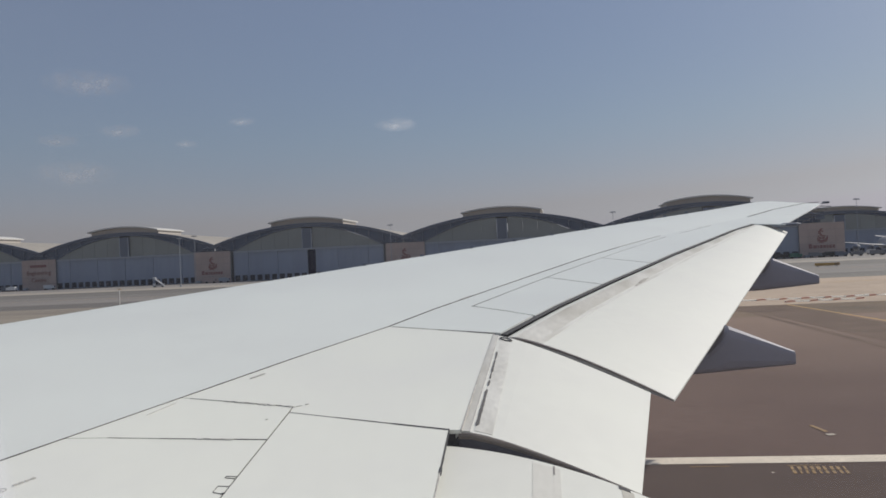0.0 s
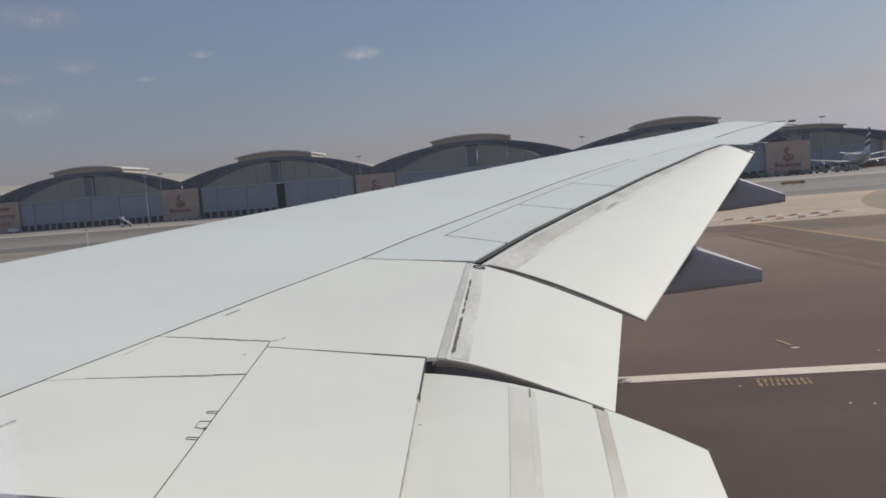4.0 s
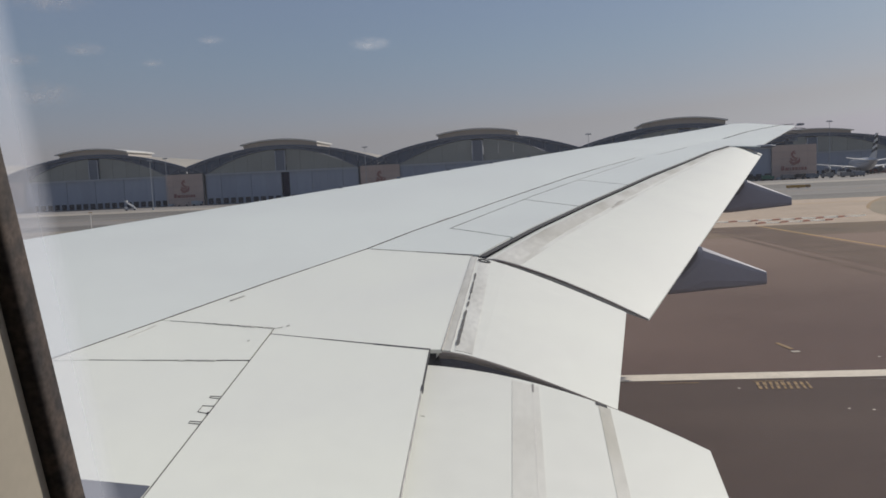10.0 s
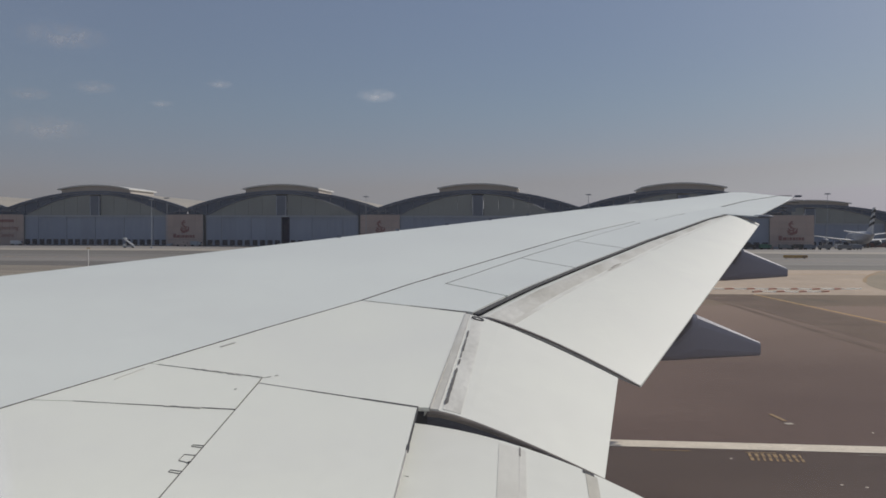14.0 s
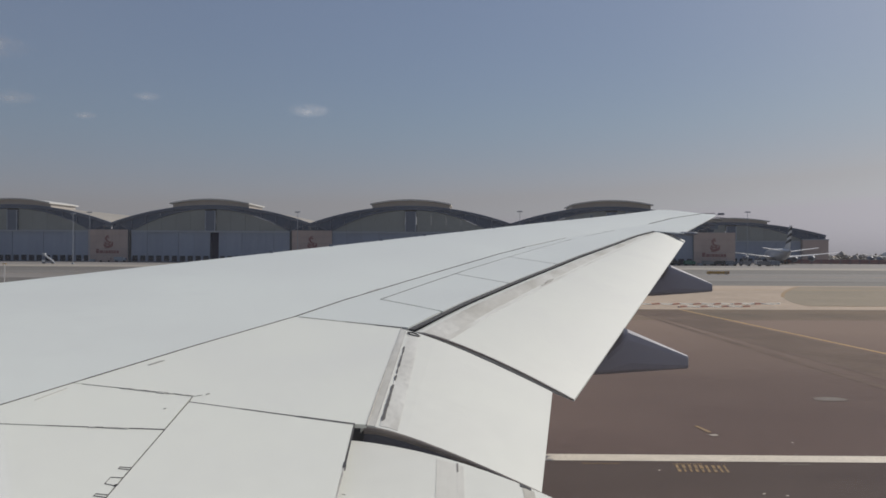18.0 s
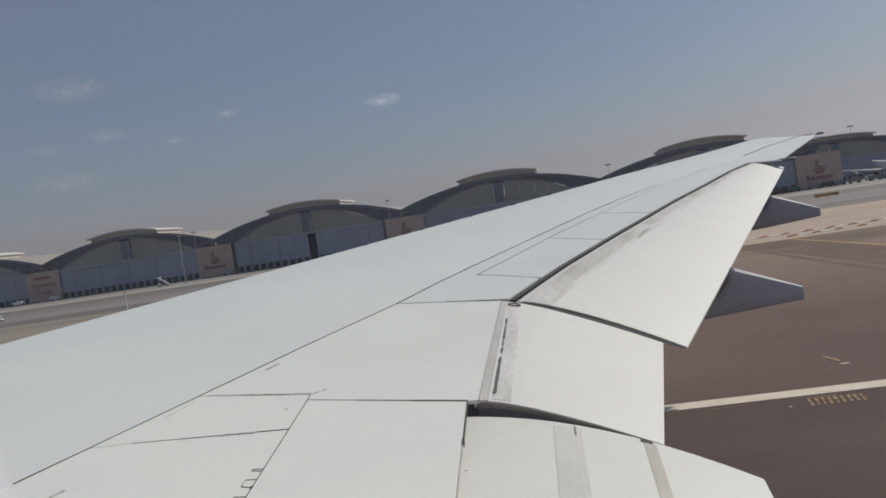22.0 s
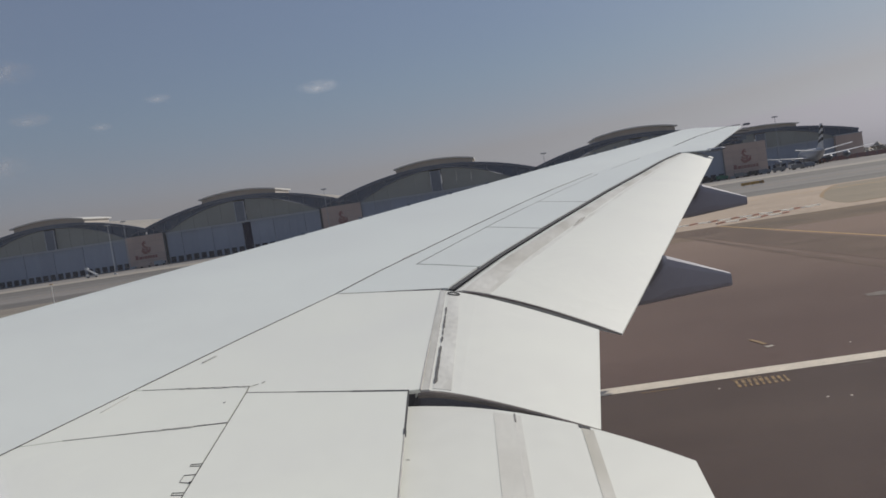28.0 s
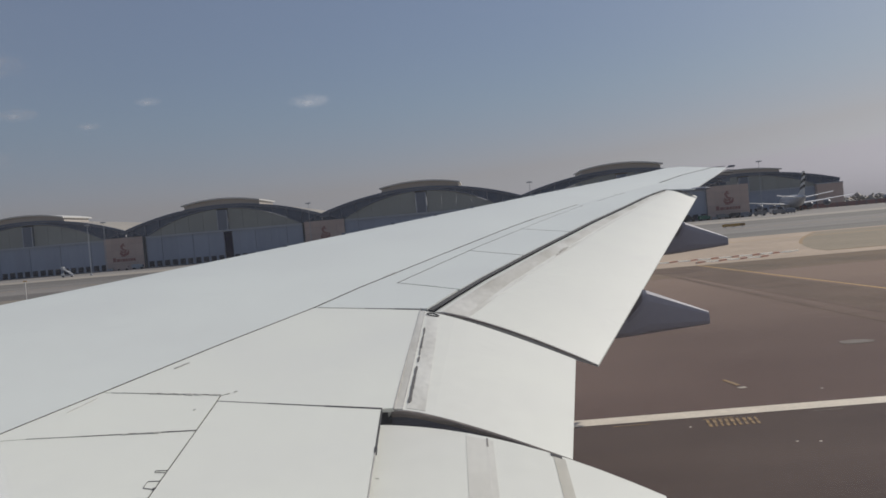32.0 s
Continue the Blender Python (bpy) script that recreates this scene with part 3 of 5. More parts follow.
def hangar(x, y, rz, black_gap=False, name="hangar"):
    h = thing(name, x, y, 0, rz)
    N = 24
    us = [-HW + 2 * HW * i / N for i in range(N + 1)]
    # vaulted roof, 110 m deep
    ring = [(u, roof_z(u)) for u in us] + [(u, roof_z(u) - 0.9) for u in reversed(us)]
    part("roof", add_prism(bmesh.new(), ring, 0.9, 108), ROOF, h, "pale curved metal vault roof", smooth=False)
    part("fascia", add_prism(bmesh.new(), [(u, z + 0.05) for u, z in ring], 0.0, 0.88), STEEL, h, "dark grey roof edge fascia")
    # dark glazed band between the two arches
    ui = [-43.5 + 87 * i / N for i in range(N + 1)]
    ring = [(u, roof_z(u) - 0.95) for u in us] + [(HW, 18), (44, 17.6)] + [(u, inner_z(u)) for u in reversed(ui)] + [(-44, 17.6), (-HW, 18)]
    bm = bmesh.new()
    for i in range(N):
        k = (us[i], us[i + 1])
        q = []
        for u in k:
            c = max(-43.5, min(43.5, u))
            q.append((u, max(17.8, inner_z(c)) if abs(u) <= 43.5 else 18.0, roof_z(u) - 0.95))
        add_prism(bm, [(q[0][0], q[0][1]), (q[1][0], q[1][1]), (q[1][0], q[1][2]), (q[0][0], q[0][2])], 1.2, 1.6)
    part("gable_glazing", bm, GLAZE, h, "dark glazing between the arches")
    # tan gable panels below the inner arch
    for s in (-1, 1):
        for k in range(5):
            a0, a1 = (3.2 + k * 8.05) * s, (3.2 + (k + 1) * 8.05 - 0.1) * s
            a0, a1 = min(a0, a1), max(a0, a1)
            zz = [max(17.3, inner_z(a) - 0.5) for a in (a0, (a0 + a1) / 2, a1)]
            part("gable_panel", add_prism(bmesh.new(), [(a0, 17.2), (a1, 17.2), (a1, zz[2]), ((a0 + a1) / 2, zz[1]), (a0, zz[0])], 0.8, 1.15), GABLE, h)
    # arch chords and struts
    ring = [(u, inner_z(u) + 0.3) for u in ui] + [(u, inner_z(u) - 0.3) for u in reversed(ui)]
    part("lower_chord", add_prism(bmesh.new(), ring, 0.3, 0.78), STEEL, h, "grey steel arch chord")
    ring = [(u, roof_z(u) - 1.0) for u in us] + [(u, roof_z(u) - 1.6) for u in reversed(us)]
    part("upper_chord", add_prism(bmesh.new(), ring, 0.2, 0.8), STEEL, h, "grey steel arch chord")
    for s in (-1, 1):
        for u in (10, 19, 28, 36, 44, 51):
            part("strut", rod((u * s, 0.7, (inner_z(u) if u < 44 else 18)), (u * s, 0.7, roof_z(u) - 1), 0.28, 6), STEEL, h)
        part("brace", rod((44 * s, 0.7, 17.5), (54.5 * s, 0.7, 21.5), 0.3, 6), STEEL, h)
    # door head, doors, ground windows
    part("door_head", box(-44, 44, -0.4, 0.9, DOOR_H, DOOR_H + 0.9), TRIM, h, "pale grey door head beam")
    pillar = part("central_pillar", box(-2.9, 2.9, -0.2, 1.1, DOOR_H + 0.9, 28.4), PILLAR, h, "dark grey central pillar")
    for s in (-1, 1):
        part("pillar_edge", box(2.7 * s - 0.25, 2.7 * s + 0.25, -0.5, -0.2, DOOR_H + 0.9, 28.2), TRIM, pillar)
    nleaf = 10
    w = 88.0 / nleaf
    for i in range(nleaf):
        u0 = -44 + i * w
        if black_gap and i == 5:
            u0 += 4.6
        u1 = -44 + (i + 1) * w - 0.12
        leaf = part("door_leaf", box(u0, u1, 0.3 + 0.25 * (i % 2), 0.8 + 0.25 * (i % 2), 0.1, DOOR_H), DOOR, h, "blue-grey metal sliding door leaf")
        m = 1 if black_gap and i == 5 else 2
        for k in range(m):
            a = u0 + (k + 0.17) * (u1 - u0) / m
            b = u0 + (k + 0.83) * (u1 - u0) / m
            part("window", box(a, b, 0.02 + 0.25 * (i % 2), 0.32 + 0.25 * (i % 2), 0.4, 3.5), WINDOW_DARK, leaf)
    if black_gap:
        part("door_opening", box(0.0, 4.6, 1.2, 1.5, 0.1, DOOR_H), BLACK, h, "black slab for the dark behind an open door leaf")
    # closing walls
    part("back_wall", box(-54, 54, 107, 107.5, 0, 21), GREY_WALL, h)
    part("interior_screen", box(-54, 54, 2.4, 2.8, 0, 21), GREY_WALL, h)
    # roof monitor
    mon = [(-22 + 44 * i / 12, 34.9 - 2.4 * ((-22 + 44 * i / 12) / 22) ** 2) for i in range(13)]
    ring = mon + [(u, z - 0.7) for u, z in reversed(mon)]
    monitor = part("roof_monitor", add_prism(bmesh.new(), ring, -2, 31), ROOFEDGE, h, "raised pale roof monitor")
    ring = [(u * 0.96, z - 0.7) for u, z in mon] + [(u * 0.96, roof_z(u) - 0.2) for u, z in reversed(mon)]
    part("monitor_louvre", add_prism(bmesh.new(), ring, 1.0, 29), LOUVRE, monitor, "louvred front below the monitor")
    tagged(h, "wide vaulted aircraft hangar with blue-grey doors, glazed gable and roof monitor", "hangar", "row of hangars")
    return h


def glyph_shape(bm, y):
    """The operator's emblem as a plain curling shape of tapered strokes."""
    for cx, cz, r, a0, a1, w in ((0.1, 10.3, 2.5, 200, 372, 0.85), (-0.2, 10.9, 1.5, 170, 350, 0.6), (0.9, 12.2, 1.7, 150, 300, 0.6), (-0.4, 12.6, 1.1, 20, 230, 0.5), (-1.0, 9.1, 1.9, 250, 400, 0.6), (0.5, 13.4, 1.3, 90, 200, 0.45)):
        n = 9
        pts = [(cx + r * math.cos(radians(a0 + (a1 - a0) * k / n)), cz + 0.85 * r * math.sin(radians(a0 + (a1 - a0) * k / n))) for k in range(n + 1)]
        for k in range(n):
            (ax, az), (bx, bz) = pts[k], pts[k + 1]
            t = w * (0.35 + 0.65 * math.sin(math.pi * (k + 0.5) / n))
            add_box(bm, min(ax, bx) - t / 2, max(ax, bx) + t / 2, y - 0.12 - 0.004 * k, y, min(az, bz) - t / 2, max(az, bz) + t / 2)


def sign_wall(u, words=()):
    x, y = fac_point(u, -1.0)
    s = thing("sign_wall", x, y, 0, FAC_A)
    part("wall", box(-11, 11, 0, 2.0, 0, 17.7), GREY_WALL, s, "plain wall behind the stone cladding")
    for i in range(5):
        for j in range(5):
            part("stone_panel", box(-11 + i * 4.4 + 0.04, -11 + (i + 1) * 4.4 - 0.04, -0.15, 0.0, j * 3.54 + 0.04, (j + 1) * 3.54 - 0.04), STONE, s)
    if words:
        part("wordmark", box(-5.5, 5.0, -0.3, -0.15, 13.2, 14.8), SIGN_RED, s, "dark red wordmark shape")
        for k, word in enumerate(words):
            cu = bpy.data.curves.new("lettering", "FONT")
            cu.body, cu.size, cu.align_x, cu.extrude = word, 3.4, "CENTER", 0.08
            ob = new("lettering", cu)
            cu.materials.append(SIGN_RED)
            ob.parent = s
            ob.matrix_basis = pose(0, -0.25, 8.9 - 4.3 * k, 90, 0, 0)
            me = bpy.data.meshes.new_from_object(ob)
            bpy.data.objects.remove(ob)
            t = new("lettering", me)
            t.parent = s
            t.matrix_basis = pose(0, -0.25, 8.9 - 4.3 * k, 90, 0, 0)
    else:
        bm = bmesh.new()
        glyph_shape(bm, -0.15)
        part("emblem", bm, SIGN_RED, s, "dark red emblem shape")
        bm = bmesh.new()
        for k, wd in enumerate((1.7, 2.0, 0.6, 1.3, 1.3, 0.9, 1.3, 1.1)):
            u0 = -6.6 + sum((1.7, 2.0, 0.6, 1.3, 1.3, 0.9, 1.3, 1.1)[:k]) + 0.35 * k
            add_box(bm, u0, u0 + wd, -0.3, -0.15, 4.6, 6.9 if k == 0 else 6.2)
        part("wordmark", bm, SIGN_RED, s, "dark red wordmark bars")
    part("gutter", box(-2.2, 2.2, 1.2, 100, 19.5, 21.5), PILLAR, s, "dark valley gutter")
    for s2 in (-1, 1):
        part("kerb_box", box(8.0 * s2 - 1.2, 8.0 * s2 + 1.2, -2.6, -0.3, 0, 1.3, bevel=0.1), TRIM, s)
    tagged(s, "tan stone-clad wall between hangars with dark red sign" if not words else "tan stone-clad wall with dark red lettering", "sign wall", "hangar sign walls")
    return s


for u, gap in ((-331.5, False), (-222.5, False), (-111.6, True), (-1.4, False), (107.2, False)):
    x, y = fac_point(u)
    hangar(x, y, FAC_A, gap)
far = hangar(225.0, 562.0, FAC_A)
far.scale = (1.21, 1, 0.92)
for u in (-168.0, -55.2, 52.5, 161.8):
    sign_wall(u)
sign_wall(-277.0, ("Engineering", "Centre"))
sign_wall(-386.0)
x, y = 225 + 66 * math.cos(radians(FAC_A)), 560 + 66 * math.sin(radians(FAC_A))
endw = thing("end_block", x, y, 0, FAC_A)
part("wall", box(-17, 1, -0.5, 60, 0, 16.6), STONE, endw)
part("parapet", box(-17.3, 1.3, -0.8, 60.3, 16.6, 17.2), TRIM, endw)
tagged(endw, "tan stone-clad end block of the hangar row", "building")


def mast(x, y, hgt, head=1.3, label="tall slim grey apron floodlight mast"):
    m = thing("light_mast", x, y, 0)
    part("pole", rod((0, 0, 0), (0, 0, hgt), 0.18, 8, 0.10), TRIM, m)
    part("base", rod((0, 0, 0), (0, 0, 0.6), 0.6, 10), TRIM, m)
    ring = part("head_frame", rod((-head, 0, hgt), (head, 0, hgt), 0.18, 6), STEEL, m)
    for k in range(4):
        part("floodlight", box(-head + k * head * 0.66 - 0.25, -head + k * head * 0.66 + 0.25, -0.4, 0.1, hgt - 0.5, hgt - 0.05, bevel=0.05), TRIM, ring)
    return tagged(m, label, "light mast", "apron light masts")


mast(-150.5, 357, 22.5, 0.9)
for u, hgt in ((-62.0, 27.6), (57.5, 28.4), (177.5, 28.6), (-176.0, 27.0)):
    x, y = fac_point(u, -6.0)
    mast(x, y, hgt)


def boarding_stairs(x, y, rz):
    s = thing("boarding_stairs", x, y, 0, rz)
    part("chassis", box(-3.5, 3.5, -1.1, 1.1, 0.5, 1.0, bevel=0.05), TRIM, s)
    part("cab", box(-3.4, -2.0, -1.1, 1.1, 1.0, 2.4, bevel=0.15), PLANE_WHITE, s)
    for k in range(12):
        part("tread", box(-1.8 + 0.4 * k, -1.4 + 0.4 * k, -0.8, 0.8, 4.8 - 0.33 * k - 0.08, 4.8 - 0.33 * k), STEEL, s)
    for w in (-0.85, 0.85):
        part("side_rail", rod((-3.2, w, 6.2), (3.0, w, 1.6), 0.22, 6), PLANE_WHITE, s)
        part("stringer", rod((-2.0, w, 4.9), (3.0, w, 1.0), 0.18, 6), PLANE_WHITE, s)
    part("landing", box(-3.4, -1.7, -1.0, 1.0, 4.75, 4.95), PLANE_WHITE, s)
    part("guard", box(-3.5, -1.6, -1.0, 1.0, 5.6, 6.3), PLANE_WHITE, s)
    for a in (-2.4, 2.4):
        for w in (-1.0, 1.0):
            part("wheel", rod((a, w - 0.15, 0.45), (a, w + 0.15, 0.45), 0.45, 14), RUBBER, s)
    for a in (-3.0, -1.9):
        part("post", rod((a, 0, 1.0), (a, 0, 4.8), 0.14, 6), STEEL, s)
    return tagged(s, "white mobile boarding stairs parked on hangar apron", "boarding stairs")


boarding_stairs(-166.0, 368.0, 8).scale = (0.75, 0.75, 0.75)


def ground_truck(x, y, rz, body=PLANE_WHITE):
    t = thing("service_truck", x, y, 0, rz)
    part("body", box(-3.0, 1.2, -1.1, 1.1, 0.7, 2.7, bevel=0.08), body, t)
    cab = part("cab", box(1.3, 3.0, -1.1, 1.1, 0.6, 2.3, bevel=0.2), body, t)
    part("windscreen", box(2.95, 3.04, -0.9, 0.9, 1.4, 2.1), GLAZE, cab)
    for a in (-2.0, 2.1):
        for w in (-1.0, 1.0):
            part("wheel", rod((a, w - 0.14, 0.42), (a, w + 0.14, 0.42), 0.42, 14), RUBBER, t)
    return tagged(t, "small service truck parked before the hangar wall", "truck", "parked service vehicles")


for u, d, rz, b in ((-265, -9, 8, PLANE_WHITE), (-287, -16, 0, PILLAR), (-281, -20, 175, PLANE_WHITE), (-166, -9, 10, STONE), (-158, -8, 0, TRIM), (147, -7, 2, GREEN), (139, -8, 0, STRIPE_BLACK), (156, -9, 5, GREY_WALL), (162, -8, 180, STRIPE_BLACK), (168, -9, 0, PILLAR), (175, -10, 170, GREY_WALL), (183, -14, 0, GREY_WALL), (190, -10, 20, PILLAR), (195, 25, 10, PLANE_WHITE), (205, 30, 0, TRIM)):
    x, y = fac_point(u, d)
    ground_truck(x, y, rz, b)

v = ground_truck(-134, 195, 4)
v.scale = (0.7, 0.7, 0.6)
tagged(v, "white service van parked beside the grey taxiway", "van")

# yellow-black low blast marker and a marker post
mk = thing("marker_board", 89, 232, 0, 3)
part("board", box(-3.4, 3.4, -0.2, 0.2, 0.25, 1.05, bevel=0.05), YELLOW_LINE, mk, "dull yellow board")
part("panel", box(1.9, 3.3, -0.24, -0.2, 0.32, 0.98), WORN_YELLOW, mk, "dark end panel")
for a in (-2.6, 0, 2.6):
    part("leg", box(a - 0.1, a + 0.1, -0.1, 0.1, 0, 0.4), STEEL, mk)
tagged(mk, "low yellow airfield guidance sign board", "airfield sign")
post = thing("marker_post", -73.6, 146, 0)
part("post", rod((0, 0, 0), (0, 0, 3.5), 0.075, 8), WHITE, post)
part("cross_arm", box(-0.35, 0.35, -0.06, 0.06, 3.45, 3.6), YELLOW_LINE, post, "small orange cross arm")
part("foot", rod((0, 0, 0), (0, 0, 0.1), 0.25, 10), TRIM, post)
tagged(post, "slim white marker post with orange cross arm", "marker post")
lowp = thing("edge_marker", 87.0, 119.0, 0)
part("cone", rod((0, 0, 0), (0, 0, 0.5), 0.3, 10, 0.12), GREEN, lowp)
tagged(lowp, "small green taxiway edge marker", "edge marker")

# long faint tyre marks on the apron
def tyre_mark(x0, x1, y, w, bend, z=0.010):
    bm = bmesh.new()
    n = 14
    pts = [(x0 + (x1 - x0) * i / n, y + bend * (i / n) ** 2) for i in range(n + 1)]
    for a, b in zip(pts, pts[1:]):
        add_slab(bm, [(a[0], a[1] - w / 2, z), (b[0], b[1] - w / 2, z), (b[0], b[1] + w / 2, z), (a[0], a[1] + w / 2, z)], 0.003)
    tagged(mesh_ob("tyre_mark", bm, TYRE_MARK), "long faint dark tyre mark on asphalt", "tyre mark", kind="structure")


tyre_mark(2, 27, 80.5, 1.6, -1.5)


def tyre_lane(x0, x1, y0, y1, drift):
    """A darkened lane that aircraft wheels have worn beside the guide line."""
    bm = bmesh.new()
    n = 16
    for i in range(n):
        ya, yb = y0 + (y1 - y0) * i / n, y0 + (y1 - y0) * (i + 1) / n
        da, db = drift * (i / n) ** 2, drift * ((i + 1) / n) ** 2
        add_slab(bm, [(x0 + da, ya, 0.009), (x1 + da, ya, 0.009), (x1 + db, yb, 0.009), (x0 + db, yb, 0.009)], 0.003)
    tagged(mesh_ob("tyre_lane", bm, TYRE_MARK), "darkened wheel lane beside the yellow guide line", "tyre mark", kind="structure")


tyre_lane(22.6, 27.9, 24, 85, 0.4)
tyre_lane(21.0, 21.6, 28, 82, 1.4)

# ---- the aircraft's wing ----
def zp(y):
    """Height of the flat aft part of the upper skin."""
    return EYE_H - 1.6 + 0.1045 * y + 0.0012 * max(0.0, y - 20.5) ** 2


def line_x(y, pts):
    for (y0, x0), (y1, x1) in zip(pts, pts[1:]):
        if y <= y1:
            break
    return x0 + (x1 - x0) * (y - y0) / (y1 - y0)


SEAM = [(1.0, -4.70), (4.95, -2.965), (6.06, -2.474), (7.22, -1.965), (8.654, -1.283), (9.71, -0.87), (12.4, 0.335), (15.1, 1.57), (18.84, 3.57), (20.96, 4.95), (23.9, 7.07), (26.35, 8.55), (28.75, 10.44), (30.5, 9.85)]


def crest_x(y):
    return -5.4 + 0.72 * (y - 10)


wing = thing("aircraft_wing", 0, 0, 0)
tagged(wing, "pale grey painted airliner wing with lowered flaps and dark panel seams", "aircraft wing")


def wing_station(y):
    xs, xc = line_x(y, SEAM) - 0.002, crest_x(y)
    k = max(0.0, min(1.0, (30.5 - y) / 3.0))
    chord = xs - xc
    ring = []
    for i in range(9):
        s = i / 8
        ring.append((xs + (xc - xs) * s, y, zp(y) + 0.12 * min(1.0, max(0.0, (30.5 - y) / 8.0)) * (1 - (1 - s) ** 2)))
    top = ring[-1][2]
    nose = 0.25 + 0.35 * k * max(0.3, 1 - y / 34)
    deep = (0.10 + 0.55 * k * max(0.25, 1 - y / 32))
    for i in range(1, 7):
        a = i / 6 * math.pi / 2
        ring.append((xc - nose * math.sin(a), y, top - deep * (1 - math.cos(a))))
    low = zp(y) - deep - 0.12
    for i in range(1, 7):
        s = i / 6
        ring.append((xc - nose + (xs - 0.05 - xc + nose) * s, y, top - deep - deep * 0.9 * math.sin(math.pi * (0.15 + 0.75 * s)) * (1 if s < 1 else 0.5)))
    return ring


ys_ = [1.0 + 0.95 * i for i in range(28)] + [27.8, 28.3, 28.75, 29.2, 29.6, 30.0, 30.25, 30.4, 30.48]
ys_ = sorted(set(round(v, 3) for v in ys_))
skin = part("wing_box", loft([wing_station(y) for y in ys_]), SKIN, wing, "smooth pale grey upper skin", smooth=True)
skin.data.set_sharp_from_angle(angle=radians(28))


def inset(poly, d):
    """The convex-ish outline drawn in by d."""
    n, out = len(poly), []
    area = sum(poly[i][0] * poly[(i + 1) % n][1] - poly[(i + 1) % n][0] * poly[i][1] for i in range(n))
    sgn = 1 if area > 0 else -1
    for i in range(n):
        a, b, c = (Vector(poly[i - 1]), Vector(poly[i]), Vector(poly[(i + 1) % n]))
        e1, e2 = (b - a).normalized(), (c - b).normalized()
        n1, n2 = Vector((-e1.y, e1.x)) * sgn, Vector((-e2.y, e2.x)) * sgn
        k = (n1 + n2)
        k /= max(0.35, k.dot(n1))
        out.append(tuple(b + k * d))
    return out


def panel(name, poly, gap=0.004, lift=0.0, material=PAINT, label="", parent=None, thick=0.025):
    pts = inset(poly, gap * 0.3) if gap else poly
    bm = bmesh.new()
    add_slab(bm, [(x, y, zp(y) + lift + 0.003) for x, y in pts], thick)
    return part(name, bm, material, parent or wing, label)


HLINE = [(1.0, -0.35), (8.03, -0.07), (9.57, 0.55), (11.67, 1.51), (13.07, 2.18), (14.9, 3.04), (17.06, 4.14), (19.95, 5.57), (21.6, 6.60)]
SEAM2_LINE = [(9.79, -0.415), (11.51, 0.31), (12.72, 0.83), (14.13, 1.49), (15.8, 2.29), (18.45, 3.62), (20.9, 5.10), (21.52, 5.48)]


def HINGE(y):
    return line_x(y, HLINE)


def SEAM2(y):
    return line_x(y, SEAM2_LINE)


def SEAM1(y):
    return line_x(y, SEAM)


def spoiler_x(y):
    """Front edge of the inboard spoiler."""
    return -1.527 + (5.483 - y) * 0.0318


# fixed panels behind the box skin
panel("root_panel", [(SEAM1(1.0), 1.0), (SEAM1(5.05), 5.05), (-2.62, 5.04), (-1.518, 4.915), (spoiler_x(1.0) - 0.005, 1.0)], 0.006)
panel("access_panel", [(SEAM1(5.06), 5.06), (SEAM1(5.975), 5.975), (-1.545, 5.635), (-1.52, 4.925), (-2.62, 5.05)], 0.004)
panel("fixed_panel", [(SEAM1(y), y) for y in (5.985, 6.06, 7.22, 8.64)] + [(-0.13, 8.045), (-0.20, 6.84), (-0.258, 5.79), (-0.295, 5.01), (-0.372, 5.02), (-1.53, 5.49), (-1.54, 5.64)], 0.005)
panel("spoiler_inner", [(-1.527, 5.483), (-0.374, 5.005), (-0.374, 1.0), (spoiler_x(1.0), 1.0)], 0.008, 0.004, PAINT, "pale inboard spoiler panel")
panel("fixed_panel", [(SEAM1(8.66), 8.66)] + [(SEAM1(y), y) for y in (9.71, 12.4, 15.1, 18.84, 20.9)] + [(SEAM2(y), y) for y in (20.9, 18.45, 15.8, 14.13, 12.72, 11.51, 9.80)] + [(HINGE(8.98) - 0.02, 9.0), (HINGE(8.05), 8.07)], 0.005, 0.0, SKIN)
cuts = [((-0.41, 9.80), (HINGE(9.0), 9.0)), ((0.61, 12.24), (HINGE(11.25), 11.25)), ((1.71, 14.65), (HINGE(13.56), 13.56)), ((SEAM2(17.15), 17.15), (HINGE(16.2), 16.2)), ((SEAM2(20.9), 20.9), (HINGE(20.4), 20.4))]
for (a, b), (c, d) in zip(cuts, cuts[1:]):
    front = [(SEAM2(a[1] + (c[1] - a[1]) * k / 4), a[1] + (c[1] - a[1]) * k / 4) for k in (1, 2, 3)]
    rear = [(HINGE(d[1] + (b[1] - d[1]) * k / 4), d[1] + (b[1] - d[1]) * k / 4) for k in (1, 2, 3)]
    panel("spoiler", [a, *front, c, d, *rear, b], 0.006, 0.003, SKIN, "pale outboard spoiler panel")
panel("outer_panel", [(SEAM1(20.97), 20.97), (SEAM1(23.9), 23.9), (8.64, 23.95), (6.99, 20.6), (HINGE(21.2), 21.25), (HINGE(20.4), 20.40), (SEAM2(20.9), 20.90)], 0.0, 0.0, SKIN)
panel("aileron", [(SEAM1(y), y) for y in (23.92, 25.1, 26.35, 27.5, 28.75)] + [(10.69, 28.05), (9.98, 26.6), (8.66, 23.97)], 0.006, 0, SKIN, "aileron at the wing tip")
